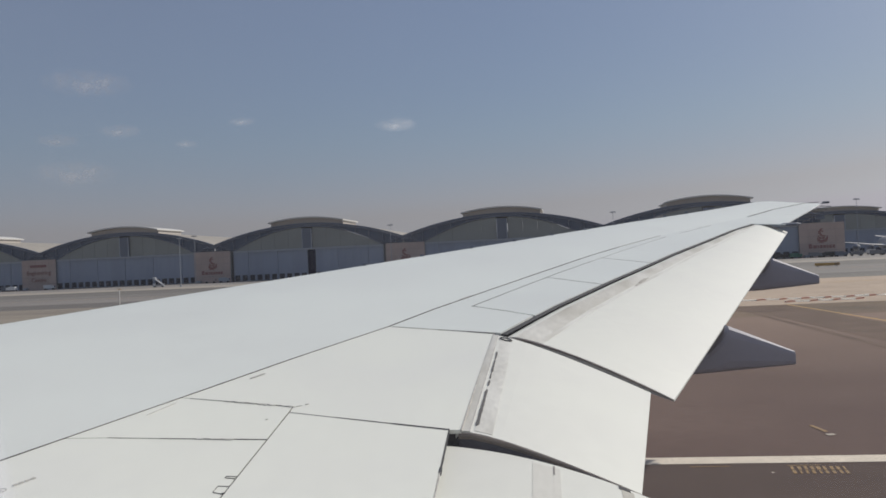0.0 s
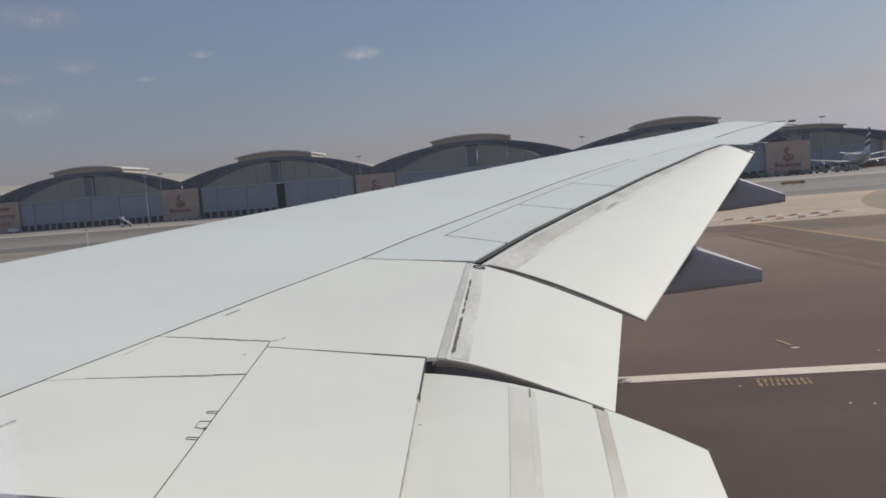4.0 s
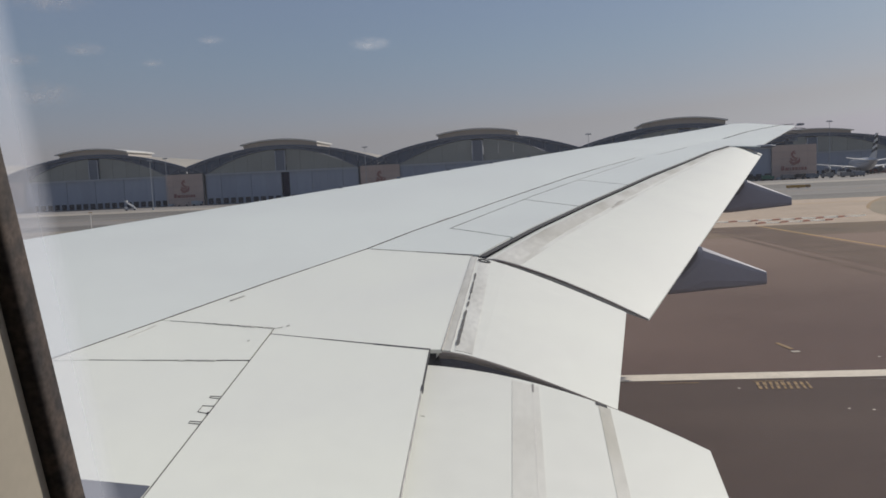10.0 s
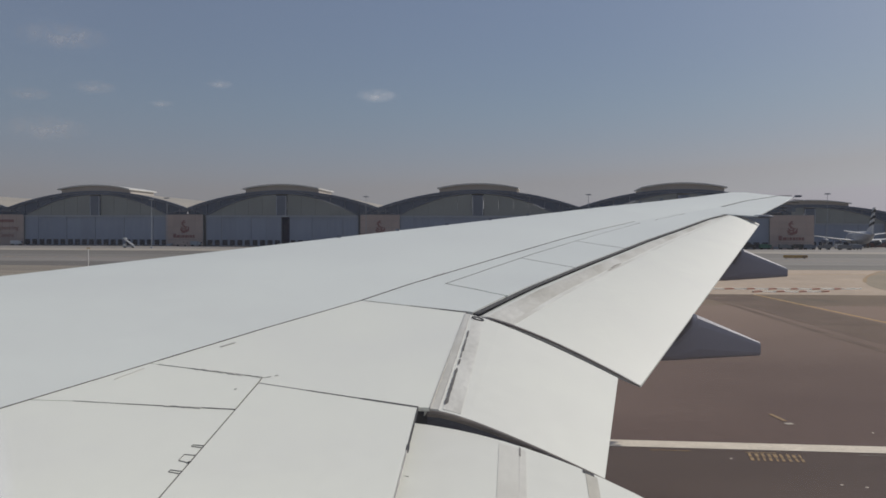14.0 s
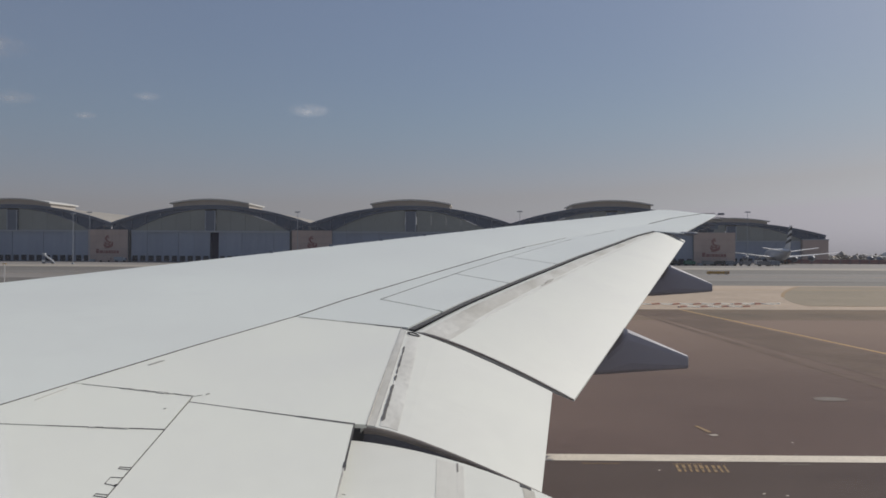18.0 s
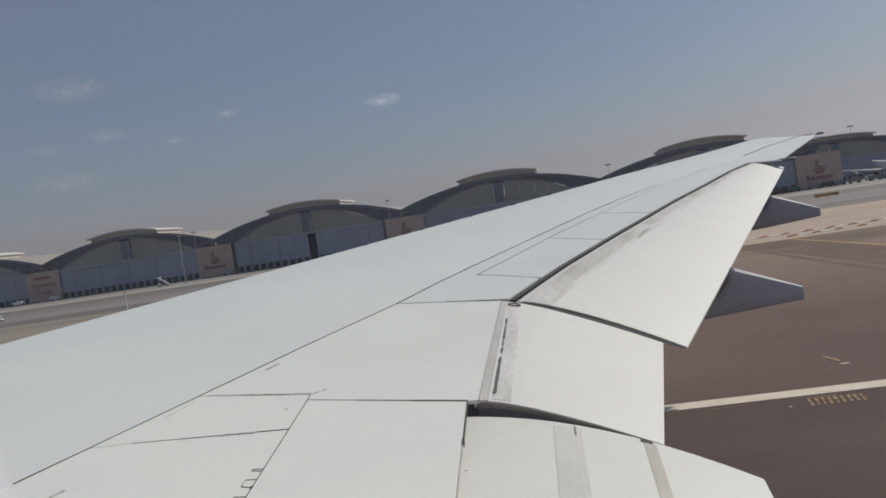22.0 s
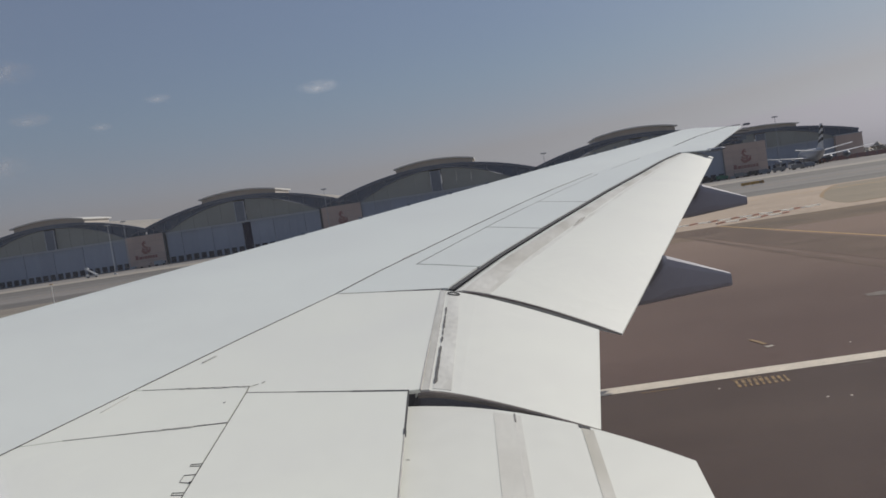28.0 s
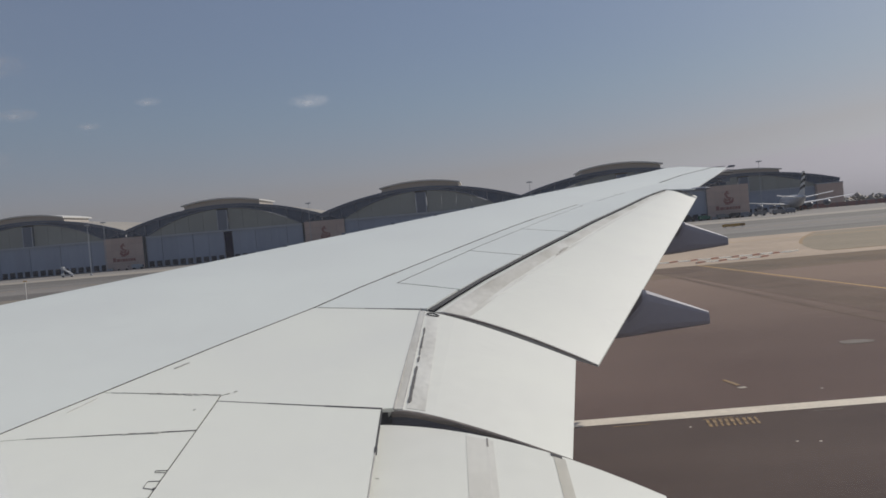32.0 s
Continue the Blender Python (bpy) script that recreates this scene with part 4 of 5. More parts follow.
# black underlayer that stands for the shade in the gaps
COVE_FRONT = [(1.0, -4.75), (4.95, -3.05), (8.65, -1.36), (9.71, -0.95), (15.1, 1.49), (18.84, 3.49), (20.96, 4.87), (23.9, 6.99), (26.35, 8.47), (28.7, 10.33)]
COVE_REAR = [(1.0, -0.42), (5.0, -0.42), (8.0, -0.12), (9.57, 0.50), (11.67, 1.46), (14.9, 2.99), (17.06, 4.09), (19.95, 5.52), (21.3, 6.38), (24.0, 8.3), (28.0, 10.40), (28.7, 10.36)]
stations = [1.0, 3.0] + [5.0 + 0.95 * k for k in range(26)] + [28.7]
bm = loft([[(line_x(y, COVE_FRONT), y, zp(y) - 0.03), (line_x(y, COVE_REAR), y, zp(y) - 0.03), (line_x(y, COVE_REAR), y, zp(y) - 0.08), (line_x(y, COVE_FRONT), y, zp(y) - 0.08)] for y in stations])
part("cove", bm, DARK, wing, "black underlayer for the shade in the panel gaps")
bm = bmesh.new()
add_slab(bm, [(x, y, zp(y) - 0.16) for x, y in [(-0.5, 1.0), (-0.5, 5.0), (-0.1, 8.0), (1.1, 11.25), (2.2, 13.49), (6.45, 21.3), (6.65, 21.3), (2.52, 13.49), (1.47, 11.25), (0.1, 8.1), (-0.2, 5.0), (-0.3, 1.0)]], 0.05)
part("flap_cove", bm, DARK, wing, "flap bay coloured black for its shade")

# rear spar wall that closes the wing from behind, in the same shade black
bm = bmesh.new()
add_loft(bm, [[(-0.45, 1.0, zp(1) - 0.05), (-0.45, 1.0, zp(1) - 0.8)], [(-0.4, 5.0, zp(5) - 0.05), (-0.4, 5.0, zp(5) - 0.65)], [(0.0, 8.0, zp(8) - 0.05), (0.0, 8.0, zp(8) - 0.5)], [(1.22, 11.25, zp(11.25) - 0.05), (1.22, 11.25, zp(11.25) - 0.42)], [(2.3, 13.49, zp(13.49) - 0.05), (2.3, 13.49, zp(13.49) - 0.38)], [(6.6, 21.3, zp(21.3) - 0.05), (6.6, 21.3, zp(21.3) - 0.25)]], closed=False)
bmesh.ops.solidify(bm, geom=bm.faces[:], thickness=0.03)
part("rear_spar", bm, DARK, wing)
# lower skin
bm = bmesh.new()
lo = []
for y in (1.0, 5.0, 9.0, 15.0, 21.0, 25.0, 28.8):
    k = max(0.25, 1 - y / 32)
    xs = line_x(y, SEAM)
    aft = {1.0: -0.4, 5.0: -0.35, 9.0: 0.3, 15.0: 3.3, 21.0: 6.4}.get(y, xs + 0.6)
    lo.append([(xs - 0.1, y, zp(y) - 0.75 * k), (aft, y, zp(y) - 0.5 * k), (aft, y, zp(y) - 0.5 * k - 0.03), (xs - 0.1, y, zp(y) - 0.75 * k - 0.03)])
add_loft(bm, lo)
part("lower_skin", bm, FAIRING, wing, "grey lower skin")

# dark sealed seams between the panels; a few strips stand for shaded gaps
def seam(points, w=0.012, lift=0.008, material=None):
    bm = bmesh.new()
    for a, b in zip(points, points[1:]):
        d = (Vector(b) - Vector(a)).normalized()
        n = Vector((-d.y, d.x)) * w / 2
        q = [Vector(a) + n, Vector(b) + n, Vector(b) - n, Vector(a) - n]
        add_slab(bm, [(p.x, p.y, zp(p.y) + lift) for p in q], lift + 0.01)
    return part("panel_seam", bm, material or SEAL, wing)


# main seam along the rear of the box skin, from the root outwards
seam([(-3.145, 4.56), (-2.945, 5.0), (-2.474, 6.06)], 0.0054, material=SEAL_D)
seam([(-2.474, 6.06), (-1.965, 7.22), (-1.283, 8.654)], 0.0108, material=SEAL_D)
seam([(-1.283, 8.654), (-0.87, 9.71), (0.335, 12.4)], 0.0185, material=SEAL_D)
seam([(0.335, 12.4), (1.57, 15.1), (2.30, 16.55)], 0.025, material=SEAL_D)
seam([(2.30, 16.55), (3.57, 18.84)], 0.021, material=SEAL_G)
seam([(SEAM2(y), y) for y in (9.79, 11.51, 12.72, 14.13)], 0.017, material=SEAL_H)
seam([(SEAM2(y), y) for y in (14.13, 15.8, 18.45)], 0.014, material=SEAL_G)
seam([(SEAM2(y), y) for y in (19.3, 21.3)], 0.014, material=SEAL_G)
seam([(-0.41, 9.80), (0.09, 9.28)], 0.0045, material=SCUFF)
seam([(-1.24, 8.63), (-0.72, 8.36)], 0.0036, material=SCUFF)
seam([(-0.72, 8.36), (-0.40, 8.19)], 0.010, material=SEAL_G)
seam([(-0.40, 8.19), (-0.13, 8.045)], 0.026, material=SEAL_H)
for (a, b) in cuts[1:3]:
    seam([a, b], 0.016, material=SEAL_H)
seam([(-2.43, 5.945), (-2.12, 5.84)], 0.0016, material=SCUFF)
seam([(-2.12, 5.84), (-1.54, 5.637)], 0.0026, material=SEAL_G)
seam([(-2.62, 5.04), (-2.25, 4.995)], 0.0014, material=SCUFF)
seam([(-2.25, 4.995), (-1.95, 4.962)], 0.0020, material=SEAL_G)
seam([(-1.95, 4.962), (-1.516, 4.917)], 0.0030, material=SEAL_H)
seam([(-1.541, 5.637), (-1.527, 5.483)], 0.0022, material=SEAL_G)
seam([(spoiler_x(y), y) for y in (5.483, 4.9, 4.3, 3.4, 1.0)], 0.0046, material=SEAL_H)
seam([(-1.527, 5.487), (-1.15, 5.330)], 0.012, material=SEAL_H)
seam([(-1.15, 5.330), (-0.75, 5.164)], 0.018)
seam([(-0.75, 5.164), (-0.374, 5.010)], 0.028)
# dark strips drawn for the shade along the inboard spoiler's rear edge
seam([(-0.371, 4.98), (-0.371, 4.30)], 0.007, 0.009, SEAL)
seam([(-0.371, 4.36), (-0.371, 4.28)], 0.014, 0.010, SEAL)
seam([(-0.371, 4.28), (-0.371, 1.0)], 0.004, 0.009, SCUFF)
seam([(7.07, 23.9), (8.55, 26.35), (10.46, 28.75), (10.95, 28.93)], 0.06)
# black strip that stands for the shaded gap before the outboard flap
hs = [8.03 + 0.55 * k for k in range(25)]
seam([(HINGE(y) + 0.036, y) for y in hs], 0.062, -0.004)
seam([(-0.132, 8.03), (-0.20, 6.84)], 0.010, 0.006, SCUFF)
seam([(-0.20, 6.84), (-0.258, 5.79), (-0.297, 5.01)], 0.008, 0.006, SCUFF)
# dark slate patch on the root panel, inboard of a slanting edge
slate_bm = bmesh.new()
add_slab(slate_bm, [(-3.0, 3.605, zp(3.605) + 0.008), (spoiler_x(3.25) - 0.012, 3.25, zp(3.25) + 0.008), (spoiler_x(2.2) - 0.012, 2.2, zp(2.2) + 0.008), (-3.4, 2.5, zp(2.5) + 0.008)], 0.006)
part("slate_patch", slate_bm, ROOT_SLATE, wing, "dark slate patch at the wing root")
# hinge cut-outs beside the inboard spoiler: short seams round small tabs
for ya, yb, yc, yd in ((4.294, 4.306, 4.284, 4.263), (4.155, 4.165, 4.081, 4.050), (3.940, 3.957, 3.932, 3.911)):
    bm = bmesh.new()
    w = 0.070
    loop = [(spoiler_x(ya), ya), (spoiler_x(yb) - w, yb), (spoiler_x(yc) - w, yc), (spoiler_x(yd), yd)]
    for p, q in zip(loop, loop[1:]):
        add_rod(bm, (*p, zp(p[1]) + 0.005), (*q, zp(q[1]) + 0.005), 0.0021, 4)
    part("hinge_seam", bm, SEAL_H, wing)
part("hinge_pin", box(spoiler_x(4.06) - 0.012, spoiler_x(4.06) + 0.004, 4.050, 4.066, zp(4.06), zp(4.06) + 0.009), SEAL, wing, "small dark hinge pin")

# rubbed streaks along panel edges
def streak(points, w, material=None, name="streak"):
    bm = bmesh.new()
    for (a, b) in zip(points, points[1:]):
        d = (Vector(b) - Vector(a)).normalized()
        n = Vector((-d.y, d.x)) * w / 2
        q = [Vector(a) + n, Vector(b) + n, Vector(b) - n, Vector(a) - n]
        add_slab(bm, [(p.x, p.y, zp(p.y) + 0.010) for p in q], 0.004)
    return part(name, bm, material or SCUFF, wing)


for k in range(26):      # broken smudges of dirt along two panel lines
    u = random.random()
    x = -2.15 + 0.58 * u
    y = 5.850 - 0.354 * (x + 2.15) + random.uniform(-0.008, 0.004)
    streak([(x, y), (x + random.uniform(0.02, 0.07), y - random.uniform(0.008, 0.024))], random.uniform(0.003, 0.009), random.choice((SCUFF, SCUFF_L, SCUFF_L)), "smudge")
for k in range(12):
    x = -2.0 + 0.36 * random.random()
    y = 4.966 - 0.104 * (x + 2.0) + random.uniform(-0.010, 0.002)
    streak([(x, y), (x + random.uniform(0.02, 0.06), y - 0.004)], random.uniform(0.003, 0.008), random.choice((SCUFF, SCUFF_L)), "smudge")
streak([(-1.515, 5.627), (-1.48, 5.65)], 0.006)
streak([(-1.458, 5.672), (-1.44, 5.688)], 0.012)
streak([(-1.648, 5.332), (-1.638, 5.344)], 0.010)
streak([(-2.577, 5.531), (-2.49, 5.823)], 0.006, SCUFF_L)
for k in range(5):      # stencilled patch beside the main seam
    x, y = -2.133 + 0.0146 * k, 6.507 + 0.031 * k
    streak([(x, y), (x + 0.012, y + 0.025)], 0.022, SCUFF_M if k % 2 else SCUFF, "stencil_patch")
streak([(-0.60, 10.36), (-0.47, 10.66)], 0.03, SCUFF_M, "stencil_patch")
for k in range(4):      # two short lines of unreadable stencil
    for j in range(2):
        x, y = -2.755 + 0.016 * k + 0.012 * j, 4.235 + 0.031 * k - 0.008 * j
        streak([(x, y), (x + 0.011, y + 0.022)], 0.007, SCUFF, "stencil_bar")
bm = bmesh.new()
for k in range(14):
    a0, a1 = 6.2832 * k / 14, 6.2832 * (k + 1) / 14
    p0, p1 = ((-2.783 + 0.03 * math.cos(q), 4.168 + 0.03 * math.sin(q)) for q in (a0, a1))
    add_rod(bm, (*p0, zp(p0[1]) + 0.004), (*p1, zp(p1[1]) + 0.004), 0.0022, 4)
ring_mark = part("drain_ring", bm, SEAL_G, wing, "small dark ring round a drain cap")
part("drain_cap", rod((-2.783, 4.168, zp(4.168) - 0.004), (-2.783, 4.168, zp(4.168) + 0.006), 0.011, 10), SCUFF, ring_mark)
# the skin laps over the root panel inboard of the seam's end
bm = bmesh.new()
add_slab(bm, [(-4.76, 1.0, zp(1.0) + 0.007), (-3.21, 4.5, zp(4.5) + 0.007), (-3.14, 4.5, zp(4.5) + 0.007), (-4.66, 1.0, zp(1.0) + 0.007)], 0.012)
part("skin_lap", bm, PAINT, wing)


def wing_surface(name, inner, outer, material, thick, label, bulge=0.04, n=10, spans=10, nose=0.0, sway=0.0, front=None, fade=0.5, power=0.7):
    """A flap between an inner and an outer chord, each a pair of front and rear points; returns top(c, s)."""
    def top(c, s):
        f = Vector(front(s)) if front else Vector(inner[0]).lerp(Vector(outer[0]), s)
        r = Vector(inner[1]).lerp(Vector(outer[1]), s)
        p = f.lerp(r, c)
        p.z += EYE_H + bulge * 4 * c ** power * (1 - c) * (1 - fade * s)
        p.y += sway * s * 4 * c * (1 - c)
        if c < 0.08:
            p.z -= nose * (1 - c / 0.08) ** 2
        return p
    rings = []
    for i in range(spans + 1):
        s = i / spans
        cs = [0, 0.015, 0.035, 0.06, 0.08] + [0.08 + 0.92 * k / n for k in range(1, n + 1)]
        up = [top(c, s) for c in cs]
        dn = []
        for c in reversed(cs):
            p = top(c, s)
            p.z -= thick * (1 - 0.6 * s) * (0.04 + 1.6 * math.sqrt(max(0, c + 0.02)) * (1 - c)) + 0.012
            dn.append(p)
        rings.append([tuple(p) for p in up + dn])
    ob = part(name, loft(rings), material, wing, label)
    return ob, top


def flap_strip(parent, top, c0, c1, s0, s1, material, name, lift=0.002, ns=8, nc=3, label="", c0_end=None, c1_end=None):
    c0_end = c0 if c0_end is None else c0_end
    c1_end = c1 if c1_end is None else c1_end
    bm = bmesh.new()
    grid = []
    for i in range(ns + 1):
        a, b = c0 + (c0_end - c0) * i / ns, c1 + (c1_end - c1) * i / ns
        grid.append([bm.verts.new(top(a + (b - a) * j / nc, s0 + (s1 - s0) * i / ns) + Vector((0, 0, lift))) for j in range(nc + 1)])
    for i in range(ns):
        for j in range(nc):
            bm.faces.new((grid[i][j], grid[i][j + 1], grid[i + 1][j + 1], grid[i + 1][j]))
    geo = bmesh.ops.extrude_face_region(bm, geom=bm.faces[:])
    for v in geo["geom"]:
        if isinstance(v, bmesh.types.BMVert):
            v.co.z -= lift * 1.5
    return part(name, bm, material, parent, label)


def out_front(s):
    y = 7.99 + 13.46 * s
    return (HINGE(y) + 0.068 - 0.006 * s, y, zp(y) - EYE_H - 0.02)


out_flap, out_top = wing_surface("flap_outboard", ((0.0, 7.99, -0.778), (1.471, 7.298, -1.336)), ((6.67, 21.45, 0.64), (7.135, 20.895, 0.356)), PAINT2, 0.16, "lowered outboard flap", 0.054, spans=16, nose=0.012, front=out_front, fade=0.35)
flap_strip(out_flap, out_top, 0.205, 0.235, 0.0, 0.9, GRIME_L, "faint_band", label="faintly stained band", ns=14)
flap_strip(out_flap, out_top, 0.055, 0.205, 0.0, 0.97, GRIME, "rubbed_nose", label="grimy rubbed strip along the flap nose", ns=16, nc=4, c1_end=0.16)
for s0, s1, c, w in ((0.262, 0.300, 0.205, 0.012), (0.278, 0.312, 0.190, 0.010), (0.290, 0.306, 0.178, 0.008)):
    flap_strip(out_flap, out_top, c, c + w, s0, s1, STREAK, "scuff", 0.006, 4, 1, c0_end=c + w * 0.4)
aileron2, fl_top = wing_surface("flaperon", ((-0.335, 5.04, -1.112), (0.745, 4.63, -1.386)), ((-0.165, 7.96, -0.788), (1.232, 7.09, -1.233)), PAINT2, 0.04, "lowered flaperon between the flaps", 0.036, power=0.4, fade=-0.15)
flap_strip(aileron2, fl_top, 0.110, 0.215, 0.012, 0.985, METAL, "bare_strip", label="bare scuffed metal strip", c0_end=0.086, c1_end=0.158)
flap_strip(aileron2, fl_top, 0.02, 0.082, 0.0, 1.0, GRIME, "nose_strip", 0.004, c1_end=0.056, label="dull grey strip along the nose")
flap_strip(aileron2, fl_top, 0.082, 0.088, 0.0, 1.0, SCUFF, "hinge_line", 0.005, c0_end=0.056, c1_end=0.060)


def oil_mark(s0, s1, thick):
    """A ragged dark streak that runs along the flaperon's nose."""
    bm = bmesh.new()
    n = max(4, int((s1 - s0) / 0.016))
    rows = []
    for i in range(n + 1):
        s = s0 + (s1 - s0) * i / n
        mid = 0.118 - 0.038 * s + random.uniform(-0.0014, 0.0014)
        w = thick * random.uniform(0.75, 1.35) * (0.45 if i in (0, n) else 1.0)
        rows.append([bm.verts.new(fl_top(c, s) + Vector((0, 0, 0.007))) for c in (mid - w / 2, mid + w / 2)])
    for (a, b), (c, d) in zip(rows, rows[1:]):
        bm.faces.new((a, b, d, c))
    geo = bmesh.ops.extrude_face_region(bm, geom=bm.faces[:])
    for v in geo["geom"]:
        if isinstance(v, bmesh.types.BMVert):
            v.co.z -= 0.004
    part("oil_mark", bm, SEAL_H, aileron2, "broken dark oil streak")


for s0, s1, thick in ((0.045, 0.19, 0.016), (0.175, 0.335, 0.014), (0.375, 0.425, 0.010), (0.445, 0.50, 0.007), (0.51, 0.66, 0.010), (0.67, 0.76, 0.009)):
    oil_mark(s0, s1, thick)
for s_, nm in ((0.0, "inner_edge"), (1.0, "outer_edge")):
    bm = bmesh.new()
    for k in range(10):
        add_rod(bm, fl_top(0.02 + 0.097 * k, s_) - Vector((0, 0, 0.010)), fl_top(0.02 + 0.097 * (k + 1), s_) - Vector((0, 0, 0.010)), 0.009, 6)
    part(nm, bm, RUBMETAL, aileron2, "worn brown metal edge")
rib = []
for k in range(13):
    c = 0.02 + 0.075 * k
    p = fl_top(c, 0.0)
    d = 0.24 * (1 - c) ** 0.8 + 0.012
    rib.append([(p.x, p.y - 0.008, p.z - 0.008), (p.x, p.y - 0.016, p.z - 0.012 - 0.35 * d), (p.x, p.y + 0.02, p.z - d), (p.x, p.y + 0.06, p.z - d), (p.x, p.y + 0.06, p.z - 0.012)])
part("end_rib", loft(rib), RIB_DARK, aileron2, "end rib coloured blue-black as shade")
lip = []
for k in range(13):
    c = 0.02 + 0.075 * k
    p = fl_top(c, 0.0)
    d = 0.032 * (1 - c) ** 0.5 + 0.012
    lip.append([(p.x, p.y - 0.018, p.z - 0.008), (p.x, p.y - 0.022, p.z - 0.5 * d), (p.x, p.y - 0.016, p.z - d), (p.x, p.y + 0.004, p.z - d), (p.x, p.y + 0.004, p.z - 0.008)])
part("rib_lip", loft(lip), RIB, aileron2, "brown-stained metal lip")
bm = bmesh.new()
for k in range(10):
    add_rod(bm, out_top(0.02 + 0.097 * k, 0.0) - Vector((0, 0.006, 0.012)), out_top(0.02 + 0.097 * (k + 1), 0.0) - Vector((0, 0.006, 0.012)), 0.012 - 0.0007 * k, 6)
part("inner_edge", bm, RUBMETAL, out_flap, "worn dark metal edge")
bm = bmesh.new()
for k in range(9):
    a0, a1 = (6.2832 * k / 9, 6.2832 * (k + 1) / 9)
    def oval(a):
        return fl_top(0.118 + 0.042 * math.cos(a), 0.955 + 0.018 * math.sin(a)) + Vector((0, 0, 0.008))
    add_rod(bm, oval(a0), oval(a1), 0.006, 4)
part("oval_mark", bm, SEAL, aileron2)
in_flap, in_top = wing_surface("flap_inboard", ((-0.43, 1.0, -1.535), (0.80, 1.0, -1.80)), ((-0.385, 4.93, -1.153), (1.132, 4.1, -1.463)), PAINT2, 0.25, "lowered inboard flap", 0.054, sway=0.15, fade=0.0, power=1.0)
flap_strip(in_flap, in_top, 0.345, 0.447, 0.0, 0.985, RUBBED, "rubbed_band", label="grey rubbed band along the flap")
flap_strip(in_flap, in_top, 0.423, 0.426, 0.0, 0.965, SCUFF_L, "rubbed_edge", 0.003)
flap_strip(in_flap, in_top, 0.422, 0.428, 0.955, 0.99, SEAL_G, "edge_chip", 0.005, 3, 1)
flap_strip(in_flap, in_top, 0.660, 0.700, 0.0, 0.99, GRIME, "segment_seam", label="grey seam between flap segments")
flap_strip(in_flap, in_top, 0.652, 0.690, 0.988, 0.999, SEAL, "seam_notch", 0.004, 2, 1)
for u, v in ((0.02, 0.79),):
    flap_strip(in_flap, in_top, u, u + 0.014, v, v + 0.002, SCUFF_L, "scratch", 0.003, 2, 1)

# flap track fairings
def track_fairing(x0, x1, y, ztop0, ztop1, zb, half, label):
    rings = []
    length = 4.2
    for x in sorted([x1 - length * (1 - i / 24) for i in range(25)] + [x0, x0 - 0.04]):
        s = 1 - (x1 - x) / length
        w = half * (0.35 + 0.65 * min(1, 2.2 * (1 - s) + 0.15)) * min(1, 0.25 + 3 * s)
        t1 = (x - x0) / (x1 - x0)
        zt = ztop0 + (ztop1 - ztop0) * t1 if t1 > 0 else ztop0 - 1.2 * min(0.27, -t1)
        zt = min(zt, zp(y) - EYE_H - 0.2)
        lowz = zb + (ztop1 - 0.17 - zb) * max(0, (s - 0.70) / 0.30) ** 1.2
        if s < 0.3:
            lowz = zb + (0.3 - s) / 0.3 * 0.35
        ring = []
        for k in range(12):
            a = 6.2832 * k / 12 + 0.26
            cx, cz = math.cos(a), math.sin(a)
            cx = math.copysign(abs(cx) ** 0.5, cx)
            cz = math.copysign(abs(cz) ** 0.5, cz)
            ring.append((x, y + w * cx, (zt + lowz) / 2 + EYE_H + (zt - lowz) / 2 * cz))
        rings.append(ring)
    ob = part("track_fairing", loft(rings), FAIRING, wing, label)
    return ob


track_fairing(2.70, 3.485, 10.15, -0.948, -1.288, -1.535, 0.20, "grey flap track fairing")
track_fairing(5.19, 6.05, 16.15, -0.216, -0.589, -0.85, 0.20, "grey flap track fairing")
part("flap_end_pod", loft([[(x, 20.75 + w * math.cos(a), zp(20.75) - 0.02 + w * 0.5 * math.sin(a)) for a in [6.2832 * k / 10 for k in range(10)]] for x, w in ((6.9, 0.03), (7.0, 0.09), (7.3, 0.09), (7.42, 0.04))]), STEEL, wing, "small grey pod at the flap end")
# tip lamp and static wicks
lamp = part("tip_lamp", box(10.90, 11.12, 28.36, 28.52, zp(28.4) - 0.02, zp(28.4) + 0.05, bevel=0.02), STEEL, wing, "dark wing tip lamp housing")
part("lamp_stalk", rod((10.60, 28.12, zp(28.1) - 0.02), (10.98, 28.43, zp(28.4)), 0.012, 6), STEEL, lamp)
for k in range(6):
    y = 22.2 + k * 1.05
    x = 6.99 + (y - 20.6) * 0.5 + 0.05
    part("static_wick", rod((x, y, zp(y) - 0.03), (x + 0.32, y - 0.02, zp(y) - 0.06), 0.012, 5), SEAL, wing)
# small tabs on the leading edge
for k in range(12):
    y = 14.0 + k * 1.25
    x = crest_x(y) + 0.02
    part("edge_tab", box(x - 0.035, x + 0.035, y - 0.02, y + 0.02, zp(y) + 0.08, zp(y) + 0.155), STEEL, wing)

# main landing gear that carries the aircraft, under the wing root
gear = part("landing_gear", rod((-2.6, 1.6, 0.9), (-2.6, 1.6, zp(1.6) - 0.6), 0.19, 12), STEEL, wing, "main landing gear strut")
for dx in (-1.45, 0.0, 1.45):
    for dy in (-0.55, 0.55):
        part("wheel", rod((-2.6 + dx, 1.6 + dy - 0.24, 0.66), (-2.6 + dx, 1.6 + dy + 0.24, 0.66), 0.66, 20), RUBBER, gear)
part("bogie", box(-4.2, -1.0, 1.45, 1.75, 0.52, 0.92, bevel=0.05), STEEL, gear)

